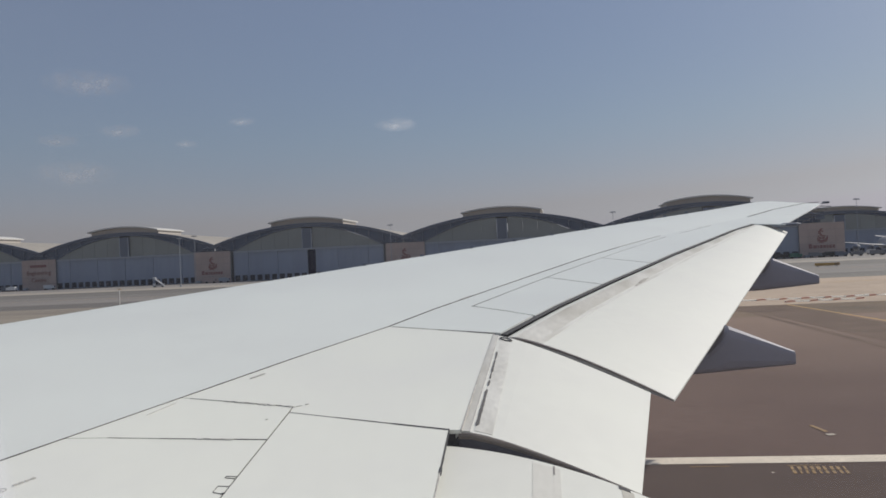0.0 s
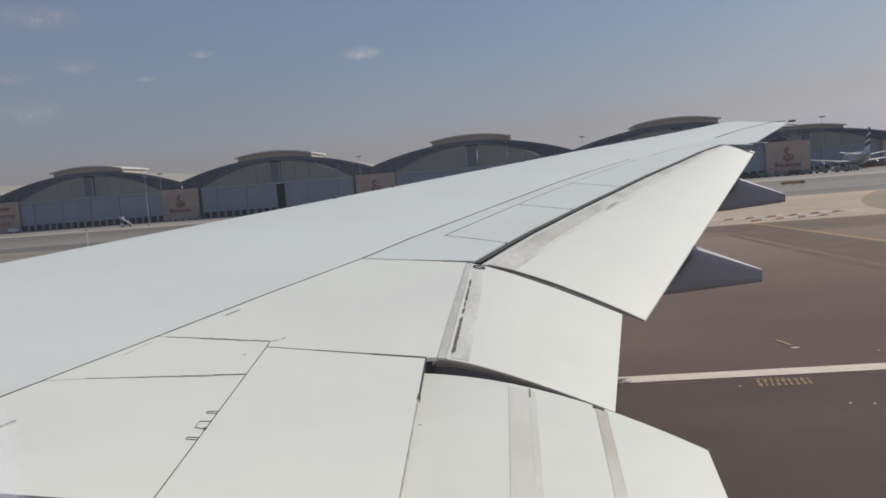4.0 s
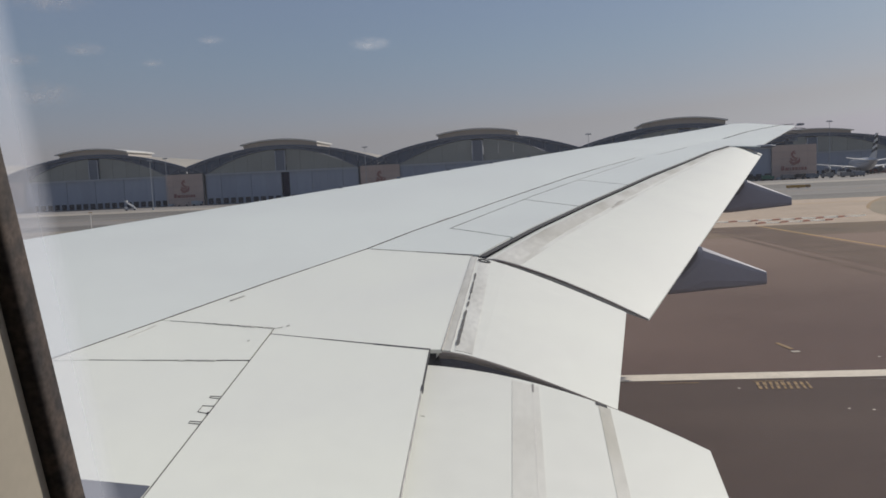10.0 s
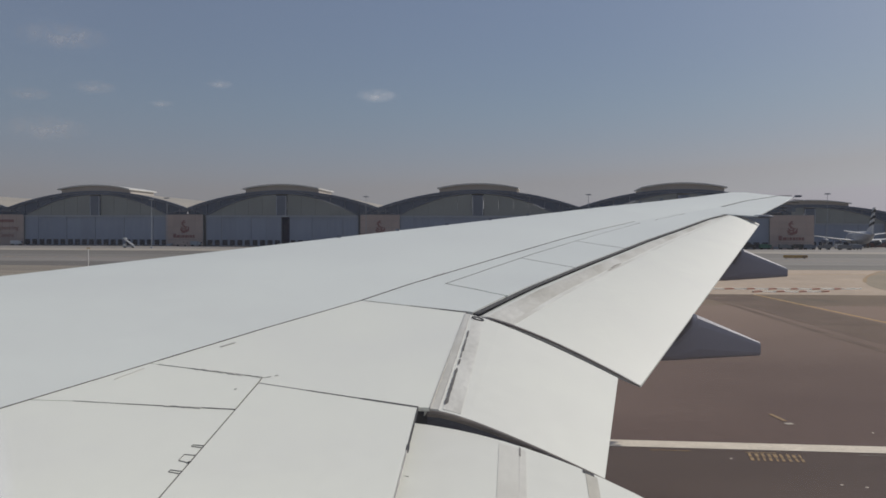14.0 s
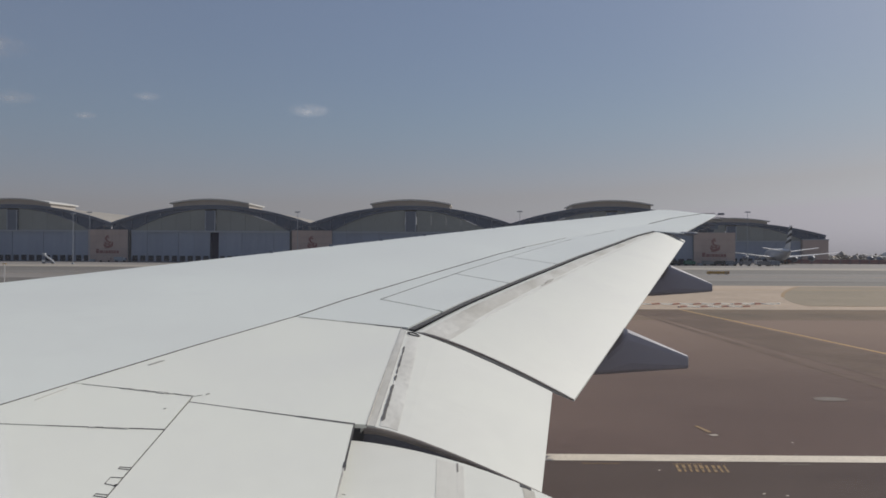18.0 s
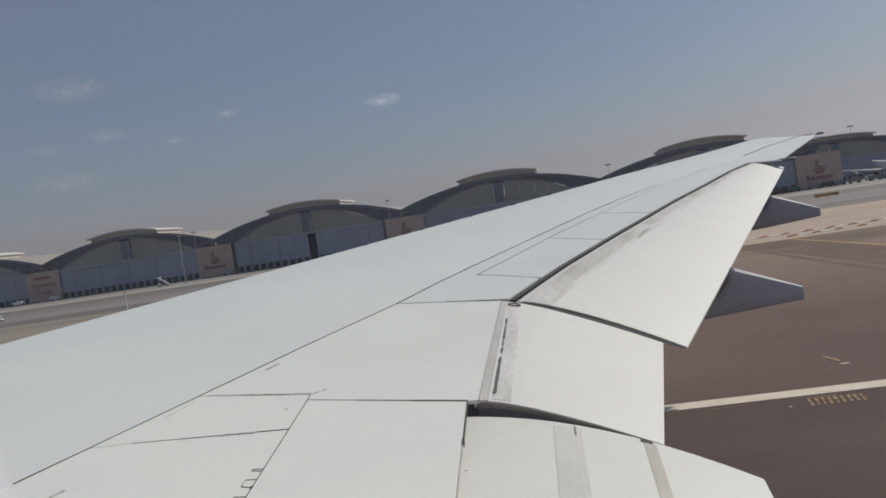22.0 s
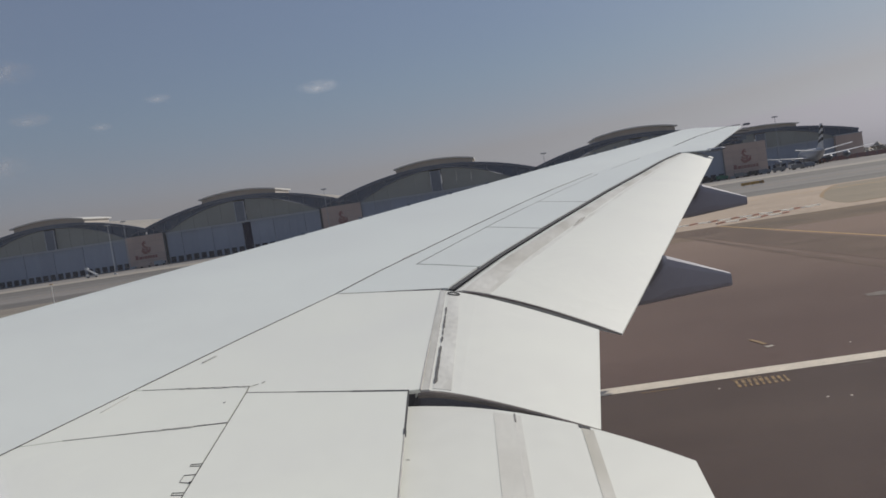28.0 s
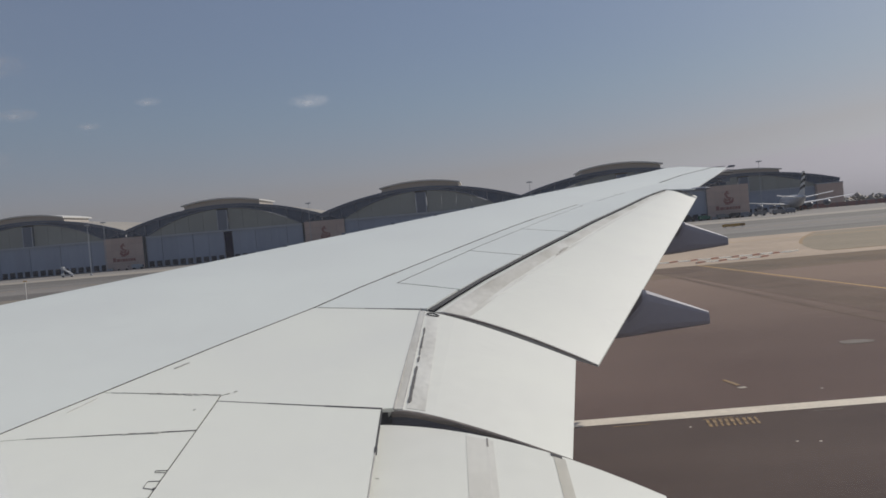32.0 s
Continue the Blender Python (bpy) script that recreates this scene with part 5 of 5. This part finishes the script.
# ---- far airliner on the hangar apron ----
def airliner(x, y, rz, label, tail=STRIPE_BLACK, k=1.0, body=PLANE_WHITE):
    a = thing("parked_airliner", x, y, 0, rz)   # nose towards +x
    sp_k = 0.86 * k
    zc = 6.6 * k
    rings = []
    for s, r, dz in ((-36, 0.5, 2.6), (-33, 1.2, 2.2), (-26, 2.5, 1.2), (-16, 3.7, 0.2), (-8, 4.0, 0), (20, 4.0, 0), (28, 3.6, -0.2), (33, 2.4, -0.8), (35.5, 1.2, -1.3), (36.3, 0.3, -1.5)):
        rings.append([(s * k, r * k * math.cos(t), zc + dz * k + r * k * 1.06 * math.sin(t)) for t in [6.2832 * i / 20 for i in range(20)]])
    part("fuselage", loft(rings), body, a, smooth=True)
    for sgn in (-1, 1):
        wr = []
        for sp, c0, c1, z, th in ((3.0, 12, -6, 4.6, 1.6), (14, 2, -8, 5.6, 0.9), (39, -15, -19, 8.2, 0.25)):
            wr.append([(c0 * k, sgn * sp * sp_k, z * k), ((c0 * 0.6 + c1 * 0.4) * k, sgn * sp * sp_k, (z + th * 0.6) * k), (c1 * k, sgn * sp * sp_k, z * k), ((c0 * 0.6 + c1 * 0.4) * k, sgn * sp * sp_k, (z - th * 0.5) * k)])
        part("wing", loft(wr), PLANE_WHITE, a)
        st = []
        for sp, c0, c1, z in ((1.0, -26, -33.5, 8.6), (19.5, -34, -37.5, 11.0)):
            st.append([(c0 * k, sgn * sp * sp_k, z * k), ((c0 + c1) / 2 * k, sgn * sp * sp_k, (z + 0.35) * k), (c1 * k, sgn * sp * sp_k, z * k), ((c0 + c1) / 2 * k, sgn * sp * sp_k, (z - 0.3) * k)])
        part("tailplane", loft(st), PLANE_WHITE, a)
        for sp, ex in ((14, 5), (25, -2)):
            eng = part("engine", loft([[((ex + q) * k, sgn * sp * sp_k + r * k * math.cos(t), 3.6 * k + (0.6 if sp > 20 else 0) + r * k * math.sin(t)) for t in [6.2832 * i / 16 for i in range(16)]] for q, r in ((4.2, 1.9), (3.2, 2.15), (0, 2.1), (-2.5, 1.5), (-4.2, 0.7))]), STEEL, a)
            part("intake", rod(((ex + 4.21) * k, sgn * sp * sp_k, 3.6 * k + (0.6 if sp > 20 else 0)), ((ex + 4.26) * k, sgn * sp * sp_k, 3.6 * k + (0.6 if sp > 20 else 0)), 1.6 * k, 16), BLACK, eng)
            part("pylon", box((ex - 2) * k, (ex + 2.5) * k, sgn * sp * sp_k - 0.25, sgn * sp * sp_k + 0.25, 4.9 * k, 6.0 * k), PLANE_GREY, eng)
    fin = part("fin", add_prism(bmesh.new(), [(-15 * k, 10.0 * k), (-34 * k, 10.0 * k), (-39 * k, 25.4 * k), (-34.5 * k, 25.4 * k), (-24 * k, 13.0 * k)], -0.35 * k, 0.35 * k), PLANE_WHITE, a)
    for i, m in ((0, tail), (1, tail), (2, tail)):
        z0, z1 = (13.4 + i * 3.8) * k, (15.3 + i * 3.8) * k
        fx = lambda z, t: (-24 - 11 * t - (10.5 - 6.5 * t) * (z / k - 13.0) / 12.4) * k
        part("fin_stripe", add_prism(bmesh.new(), [(fx(z0, 0.0), z0), (fx(z0 + 1.5 * k, 1.0), z0 + 1.5 * k), (fx(z1 + 1.5 * k, 1.0), z1 + 1.5 * k), (fx(z1, 0.0), z1)], -0.42 * k, 0.42 * k), m, fin, "dark curved livery stripe")
    for gx, gy in ((26, 0), (-1, 5.5), (-1, -5.5), (-4, 2.6), (-4, -2.6)):
        gear = part("landing_gear", rod((gx * k, gy * k, 0.6), (gx * k, gy * k, 4.0 * k), 0.25 * k, 8), STEEL, a)
        for w in (-0.7, 0.7):
            part("wheel", rod((gx * k, (gy + w) * k - 0.25, 0.68), (gx * k, (gy + w) * k + 0.25, 0.68), 0.68, 14), RUBBER, gear)
    return tagged(a, label, "airliner", "parked airliners")


airliner(230.4, 500, 77, "large white four-engined airliner with dark striped fin parked by hangar", k=0.92, body=PLANE_SHADED)
airliner(345, 560, 77, "white airliner parked past the blast wall", k=0.85, body=PLANE_SHADED)
airliner(330, 505, 170, "distant red and white airliner parked beside trees", tail=RED, k=0.5, body=RED)


fence = thing("blast_wall", 236, 506, 0, -2)
for k in range(28):
    part("panel", box(k * 6.2, k * 6.2 + 6.1, -0.2, 0.2, 0.3, 3.1), BLAST, fence)
    part("post", box(k * 6.2 - 0.15, k * 6.2 + 0.15, -0.35, 0.35, 0, 3.3), STEEL, fence)
tagged(fence, "long low red-brown blast wall of panels and posts", "wall")

# ---- far airfield things past the hangar row ----
def radar_tower(x, y):
    t = thing("radar_tower", x, y, 0, 20)
    for a in (-2.6, 2.6):
        for b in (-2.6, 2.6):
            part("leg", rod((a, b, 0), (a * 0.85, b * 0.85, 22), 0.22, 6), STEEL, t)
    for k in range(5):
        z0, z1 = k * 4.4, (k + 1) * 4.4
        bm = bmesh.new()
        for s in (-1, 1):
            add_rod(bm, (-2.5, 2.5 * s, z0), (2.4, 2.5 * s, z1), 0.12, 5)
            add_rod(bm, (2.5 * s, -2.5, z0), (2.5 * s, 2.4, z1), 0.12, 5)
            add_rod(bm, (-2.5, 2.5 * s, z1), (2.5, 2.5 * s, z1), 0.12, 5)
            add_rod(bm, (2.5 * s, -2.5, z1), (2.5 * s, 2.5, z1), 0.12, 5)
        part("lattice_brace", bm, STEEL, t)
    part("cabin", box(-2.2, 2.2, -2.2, 2.2, 5.0, 9.0, bevel=0.1), RED, t, "dull red equipment cabin")
    deck = part("deck", rod((0, 0, 22), (0, 0, 22.5), 4.6, 20), STEEL, t)
    bm = bmesh.new()
    for k in range(20):
        a = 6.2832 * k / 20
        add_rod(bm, (4.4 * math.cos(a), 4.4 * math.sin(a), 22.5), (4.4 * math.cos(a), 4.4 * math.sin(a), 23.6), 0.06, 5)
    part("railing", bm, STEEL, deck)
    rings = []
    for k in range(10):
        a = -0.55 + (math.pi / 2 + 0.55 - 0.05) * k / 9
        rings.append([(4.0 * math.cos(a) * math.cos(6.2832 * i / 20), 4.0 * math.cos(a) * math.sin(6.2832 * i / 20), 25.6 + 4.0 * math.sin(a)) for i in range(20)])
    part("radome", loft(rings), PLANE_WHITE, t, "white radar dome", smooth=True)
    return tagged(t, "lattice steel radar tower with a white dome", "radar tower")


radar_tower(338, 372)


def low_building(x, y, rz, w, d, h, m, label, n=10):
    b = thing("low_building", x, y, 0, rz)
    part("wall", box(-w / 2, w / 2, 0, d, 0, h), m, b)
    part("roof", box(-w / 2 - 0.4, w / 2 + 0.4, -0.4, d + 0.4, h, h + 0.5), TRIM, b)
    for k in range(n):
        a = -w / 2 + (k + 0.3) * w / n
        part("window", box(a, a + 0.5 * w / n, -0.06, 0.02, h * 0.45, h * 0.7), GLAZE, b)
    return tagged(b, label, "building", "far airfield buildings")


low_building(362, 330, -38, 70, 25, 9, GREY_WALL, "long low dark grey airfield building")
low_building(420, 235, -55, 60, 30, 12, GREY_WALL, "plain grey flat-roofed building beside chequered wall")
for k, (x, y, w, h) in enumerate(((420, 640, 35, 6), (-330, 700, 60, 10), (-150, 640, 50, 24), (-40, 650, 45, 9))):
    low_building(x, y, -10 + 6 * k, w, 20, h, TAN_WALL if k % 2 else STONE, "distant tan airfield building in the haze", 6)

chk = thing("chequered_wall", 452, 178, 0, -70)
for i in range(26):
    for j in range(3):
        part("square", box(-26 + 2 * i, -26 + 2 * i + 1.97, 0, 0.4, 3 + 2 * j, 3 + 2 * j + 1.97), RED if (i + j) % 2 else WHITE, chk)
part("base_wall", box(-27, 27, 0.1, 0.5, 0, 3), GREY_WALL, chk)
tagged(chk, "long red and white chequered obstruction wall", "chequered wall")

# white bars and yellow guide lines painted further back on the apron
for k in range(8):
    strip_line("crossing_bar", (70 + 2.4 * k, 6), (73 + 2.4 * k, 18), 1.1, WHITE_LINE, 0.018, "broad white painted bar of an apron crossing")
for off in (0.0, 0.55):
    pts = [(60 + (34 + off) * math.cos(radians(a)), 20 + (34 + off) * math.sin(radians(a))) for a in range(-60, 61, 10)]
    for a, b in zip(pts, pts[1:]):
        strip_line("curved_guide_line", a, b, 0.25, YELLOW_LINE, 0.022, "thin curved yellow taxi guide line")
strip_line("lead_line", (96, 30), (190, 44), 0.9, YELLOW_LINE, 0.018, "broad yellow lead line on asphalt")
strip_line("double_edge", (60, -4), (180, 2), 0.3, YELLOW_LINE, 0.026, "yellow edge line")
strip_line("double_edge", (60, -5.2), (180, 0.8), 1.3, WHITE_LINE, 0.018, "wide white painted band")
gb = thing("ground_box", 120, 60, 0, 15)
part("body", box(-0.8, 0.8, -0.5, 0.5, 0.1, 1.0, bevel=0.05), WORN_YELLOW, gb)
part("lid", box(-0.84, 0.84, -0.54, 0.54, 1.0, 1.1), YELLOW_LINE, gb)
part("base", box(-0.9, 0.9, -0.6, 0.6, 0, 0.1), CONCRETE, gb)
tagged(gb, "small yellow equipment box standing on apron", "equipment box")

# belt of scrub and trees along the horizon
verts, faces = [], []
for k in range(1500):
    az = radians(random.uniform(26, 88) if k % 3 else random.uniform(-75, -40))
    d = random.uniform(690, 860)
    hgt, wid = random.uniform(3, 10), random.uniform(3, 9)
    cx, cy = d * math.sin(az), d * math.cos(az)
    for q in range(3):
        ox, oy, oz = random.uniform(-wid, wid) * 0.6, random.uniform(-wid, wid) * 0.6, random.uniform(0.15, 0.75) * hgt
        r = random.uniform(0.25, 0.5) * wid
        base = len(verts)
        for vx, vy, vz in ((1, 0, 0), (-1, 0, 0), (0, 1, 0), (0, -1, 0), (0, 0, 1), (0, 0, -1)):
            s = r * random.uniform(0.7, 1.2)
            verts.append((cx + ox + vx * s, cy + oy + vy * s, max(0.0, oz + vz * s * 0.7)))
        faces += [tuple(base + i for i in t) for t in ((0, 2, 4), (2, 1, 4), (1, 3, 4), (3, 0, 4), (2, 0, 5), (1, 2, 5), (3, 1, 5), (0, 3, 5))]
me = bpy.data.meshes.new("tree_belt")
me.from_pydata(verts, [], faces)
me.materials.append(LEAF)
tagged(new("tree_belt", me), "dark belt of trees and scrub along the far horizon", "trees", kind="stuff")

# small wisps of fair-weather cloud
CLOUD = bpy.data.materials.new("cloud_wisp")
CLOUD.use_nodes = True
_ct = CLOUD.node_tree
_ct.nodes.remove(_ct.nodes["Principled BSDF"])
_c1 = _ct.nodes.new("ShaderNodeBsdfTransparent")
_c2 = _ct.nodes.new("ShaderNodeBsdfTranslucent")
_c2.inputs[0].default_value = (0.95, 0.95, 0.97, 1)
_cm = _ct.nodes.new("ShaderNodeMixShader")
_cn = _ct.nodes.new("ShaderNodeTexNoise")
_cn.inputs["Scale"].default_value = 0.024
_cn.inputs["Detail"].default_value = 6
_cn.inputs["Roughness"].default_value = 0.5
_cc = _ct.nodes.new("ShaderNodeTexCoord")
_cg = _ct.nodes.new("ShaderNodeTexGradient")
_cg.gradient_type = "SPHERICAL"
_cp = _ct.nodes.new("ShaderNodeMapping")
_cp.inputs["Location"].default_value = (-1, 0, -1)
_cp.inputs["Scale"].default_value = (2, 0, 2)
_cr = _ct.nodes.new("ShaderNodeMapRange")
_cr.inputs[1].default_value, _cr.inputs[2].default_value = 0.30, 0.72
_cr.inputs[4].default_value = 0.66
_cx = _ct.nodes.new("ShaderNodeMath")
_cx.operation = "MULTIPLY"
_ct.links.new(_cc.outputs["Object"], _cn.inputs["Vector"])
_ct.links.new(_cc.outputs["Generated"], _cp.inputs[0])
_ct.links.new(_cp.outputs[0], _cg.inputs[0])
_ct.links.new(_cn.outputs["Fac"], _cr.inputs[0])
_ct.links.new(_cr.outputs[0], _cx.inputs[0])
_ct.links.new(_cg.outputs["Fac"], _cx.inputs[1])
_ct.links.new(_cx.outputs[0], _cm.inputs[0])
_ct.links.new(_c1.outputs[0], _cm.inputs[1])
_ct.links.new(_c2.outputs[0], _cm.inputs[2])
_ct.links.new(_cm.outputs[0], _ct.nodes["Material Output"].inputs[0])


def cloud(az, el, size):
    d = 3600.0
    a, e = radians(az), radians(el)
    c = thing("backdrop_cloud", d * math.sin(a) * math.cos(e), d * math.cos(a) * math.cos(e), d * math.sin(e), -az)
    bm = bmesh.new()
    n, m = 16, 8
    grid = [[bm.verts.new((size * 1.5 * (2 * p / n - 1), 0, size * 0.5 * (2 * q / m - 1))) for q in range(m + 1)] for p in range(n + 1)]
    for p in range(n):
        for q in range(m):
            bm.faces.new((grid[p][q], grid[p + 1][q], grid[p + 1][q + 1], grid[p][q + 1]))
    part("wisp", bm, CLOUD, c, smooth=True)
    return tagged(c, "small thin white fair-weather cloud in blue sky", "cloud", "clouds", "structure")


for az, el, size in ((-28.2, 12.7, 125), (-29.2, 6.9, 115), (-26.4, 9.7, 62), (-7.6, 10.0, 66), (-18.4, 10.4, 40), (-22.2, 8.9, 34), (-30.2, 9.0, 60)):
    cloud(az, el, size)

# ---- cabin window and fuselage ----
WX, WZ, WHW, WHH, WR = 0.061, -0.05, 0.166, 0.215, 0.10


def win_y(z):
    """The side wall leans in towards the top."""
    return 0.175 - 0.259 * z


def win_ring(grow, dy, n=10):
    pts = []
    r = WR + grow
    for cx, cz, a0 in ((1, 1, 0), (-1, 1, 90), (-1, -1, 180), (1, -1, 270)):
        for k in range(n + 1):
            a = radians(a0 + 90 * k / n)
            x = WX + cx * (WHW - WR) + r * math.cos(a)
            z = WZ + cz * (WHH - WR) + r * math.sin(a)
            pts.append((x, win_y(z) + dy, EYE_H + z))
    return pts


window = thing("window_1", 0, 0, 0)
bm = loft([win_ring(0.0, 0.006), win_ring(0.0, 0.0), win_ring(0.0006, -0.002), win_ring(0.0042, -0.0035), win_ring(0.006, 0.006)], caps=False)
part("gasket", bm, GASKET, window, "dark worn window gasket", smooth=True)
bm = loft([win_ring(0.004, -0.0015), win_ring(0.0062, -0.020), win_ring(0.016, -0.050), win_ring(0.040, -0.080), win_ring(0.075, -0.092)], caps=False)
part("window_reveal", bm, CABIN, window, "beige plastic window reveal", smooth=True)
bm = bmesh.new()
a = [bm.verts.new(p) for p in win_ring(0.006, 0.008)]
bm.faces.new(a)
geo = bmesh.ops.extrude_face_region(bm, geom=bm.faces[:])
for v in geo["geom"]:
    if isinstance(v, bmesh.types.BMVert):
        v.co.y += 0.002
bm.faces.ensure_lookup_table()
# one thin face is enough for the dust and haze layer
bmesh.ops.delete(bm, geom=[f for f in bm.faces if len(f.verts) == 4], context="FACES")
bmesh.ops.delete(bm, geom=[bm.faces[:][-1]], context="FACES")
pane = part("pane", bm, PANE, window, "clear acrylic pane with a film of dust and haze")
pane.visible_shadow = False
tagged(window, "cabin window with beige reveal and dark gasket", "window", kind="structure")

# side wall panel round the window
bm = bmesh.new()
inner = win_ring(0.073, -0.092)
outer = []
for x, y, z in inner:
    dx, dz = x - WX, z - EYE_H - WZ
    k = min(1.9 / max(1e-6, abs(dx)), (0.62 if dz > 0 else 0.45) / max(1e-6, abs(dz)))
    zz = WZ + dz * k
    outer.append((WX + dx * k, win_y(zz) - 0.092, EYE_H + zz))
add_loft(bm, [inner, outer], caps=False)
tagged(mesh_ob("wall_side", bm, CABIN), "beige cabin side wall panel", "wall", kind="structure")
for nm, dims in (("floor", (-2.0, 2.2, -3.0, 0.20, 5.40, 5.50)), ("ceiling", (-2.0, 2.2, -3.0, 0.0, 6.57, 6.67)), ("wall_inner", (-2.0, 2.2, -3.1, -3.0, 5.4, 6.6)), ("wall_front", (-2.1, -1.8, -3.0, 0.06, 5.45, 6.6)), ("wall_rear", (1.9, 2.2, -3.0, 0.06, 5.45, 6.6))):
    tagged(mesh_ob(nm, box(*dims), CABIN), "plain beige cabin lining", nm.split("_")[0], kind="structure")

# outer skin of the fuselage, open at the window
FCY, FCZ, FR = -2.85, 5.55, 3.12
bm = bmesh.new()
xs_ = [-14 + 0.8 * i for i in range(17)] + [-0.6, -0.3, 0.0, 0.3, 0.6, 0.72] + [1.5 + 0.9 * i for i in range(14)]
xs_ = sorted(xs_)
NA = 56
rings = [[bm.verts.new((x, FCY + FR * math.cos(6.2832 * i / NA), FCZ + FR * math.sin(6.2832 * i / NA))) for i in range(NA)] for x in xs_]
for q in range(len(xs_) - 1):
    xm = (xs_[q] + xs_[q + 1]) / 2
    for i in range(NA):
        j = (i + 1) % NA
        t = 6.2832 * (i + 0.5) / NA
        zmid, ymid = FCZ + FR * math.sin(t), FCY + FR * math.cos(t)
        if abs(xm - WX) < 0.55 and abs(zmid - EYE_H) < 0.5 and ymid > 0:
            continue
        bm.faces.new((rings[q][i], rings[q][j], rings[q + 1][j], rings[q + 1][i]))
bm.faces.new(rings[0])
bm.faces.new(list(reversed(rings[-1])))
tagged(mesh_ob("fuselage_skin", bm, PLANE_WHITE, smooth=True), "white painted fuselage skin of the aircraft", "fuselage", kind="structure")
# dished skin panel that joins the window to the fuselage
edge = []
for x, y, z in win_ring(0.07, 0.045):
    dx, dz = x - WX, z - EYE_H - WZ
    k = min((0.539 if dx > 0 else 0.662) / max(1e-6, abs(dx)), (0.63 if dz > 0 else 0.40) / max(1e-6, abs(dz)))
    zz = EYE_H + WZ + dz * k
    edge.append((WX + dx * k, FCY + math.sqrt(FR ** 2 - (zz - FCZ) ** 2) - 0.004, zz))
bm = loft([win_ring(0.007, 0.010), win_ring(0.07, 0.045), edge], caps=False)
part("outer_surround", bm, PLANE_WHITE, window, "white painted outer skin round the window")
bm = box(-12.0, 1.0, -1.0, 1.2, 3.0, 4.45, bevel=0.3)
tagged(mesh_ob("root_fairing", bm, PAINT), "pale grey wing root fairing", "fairing", kind="structure")
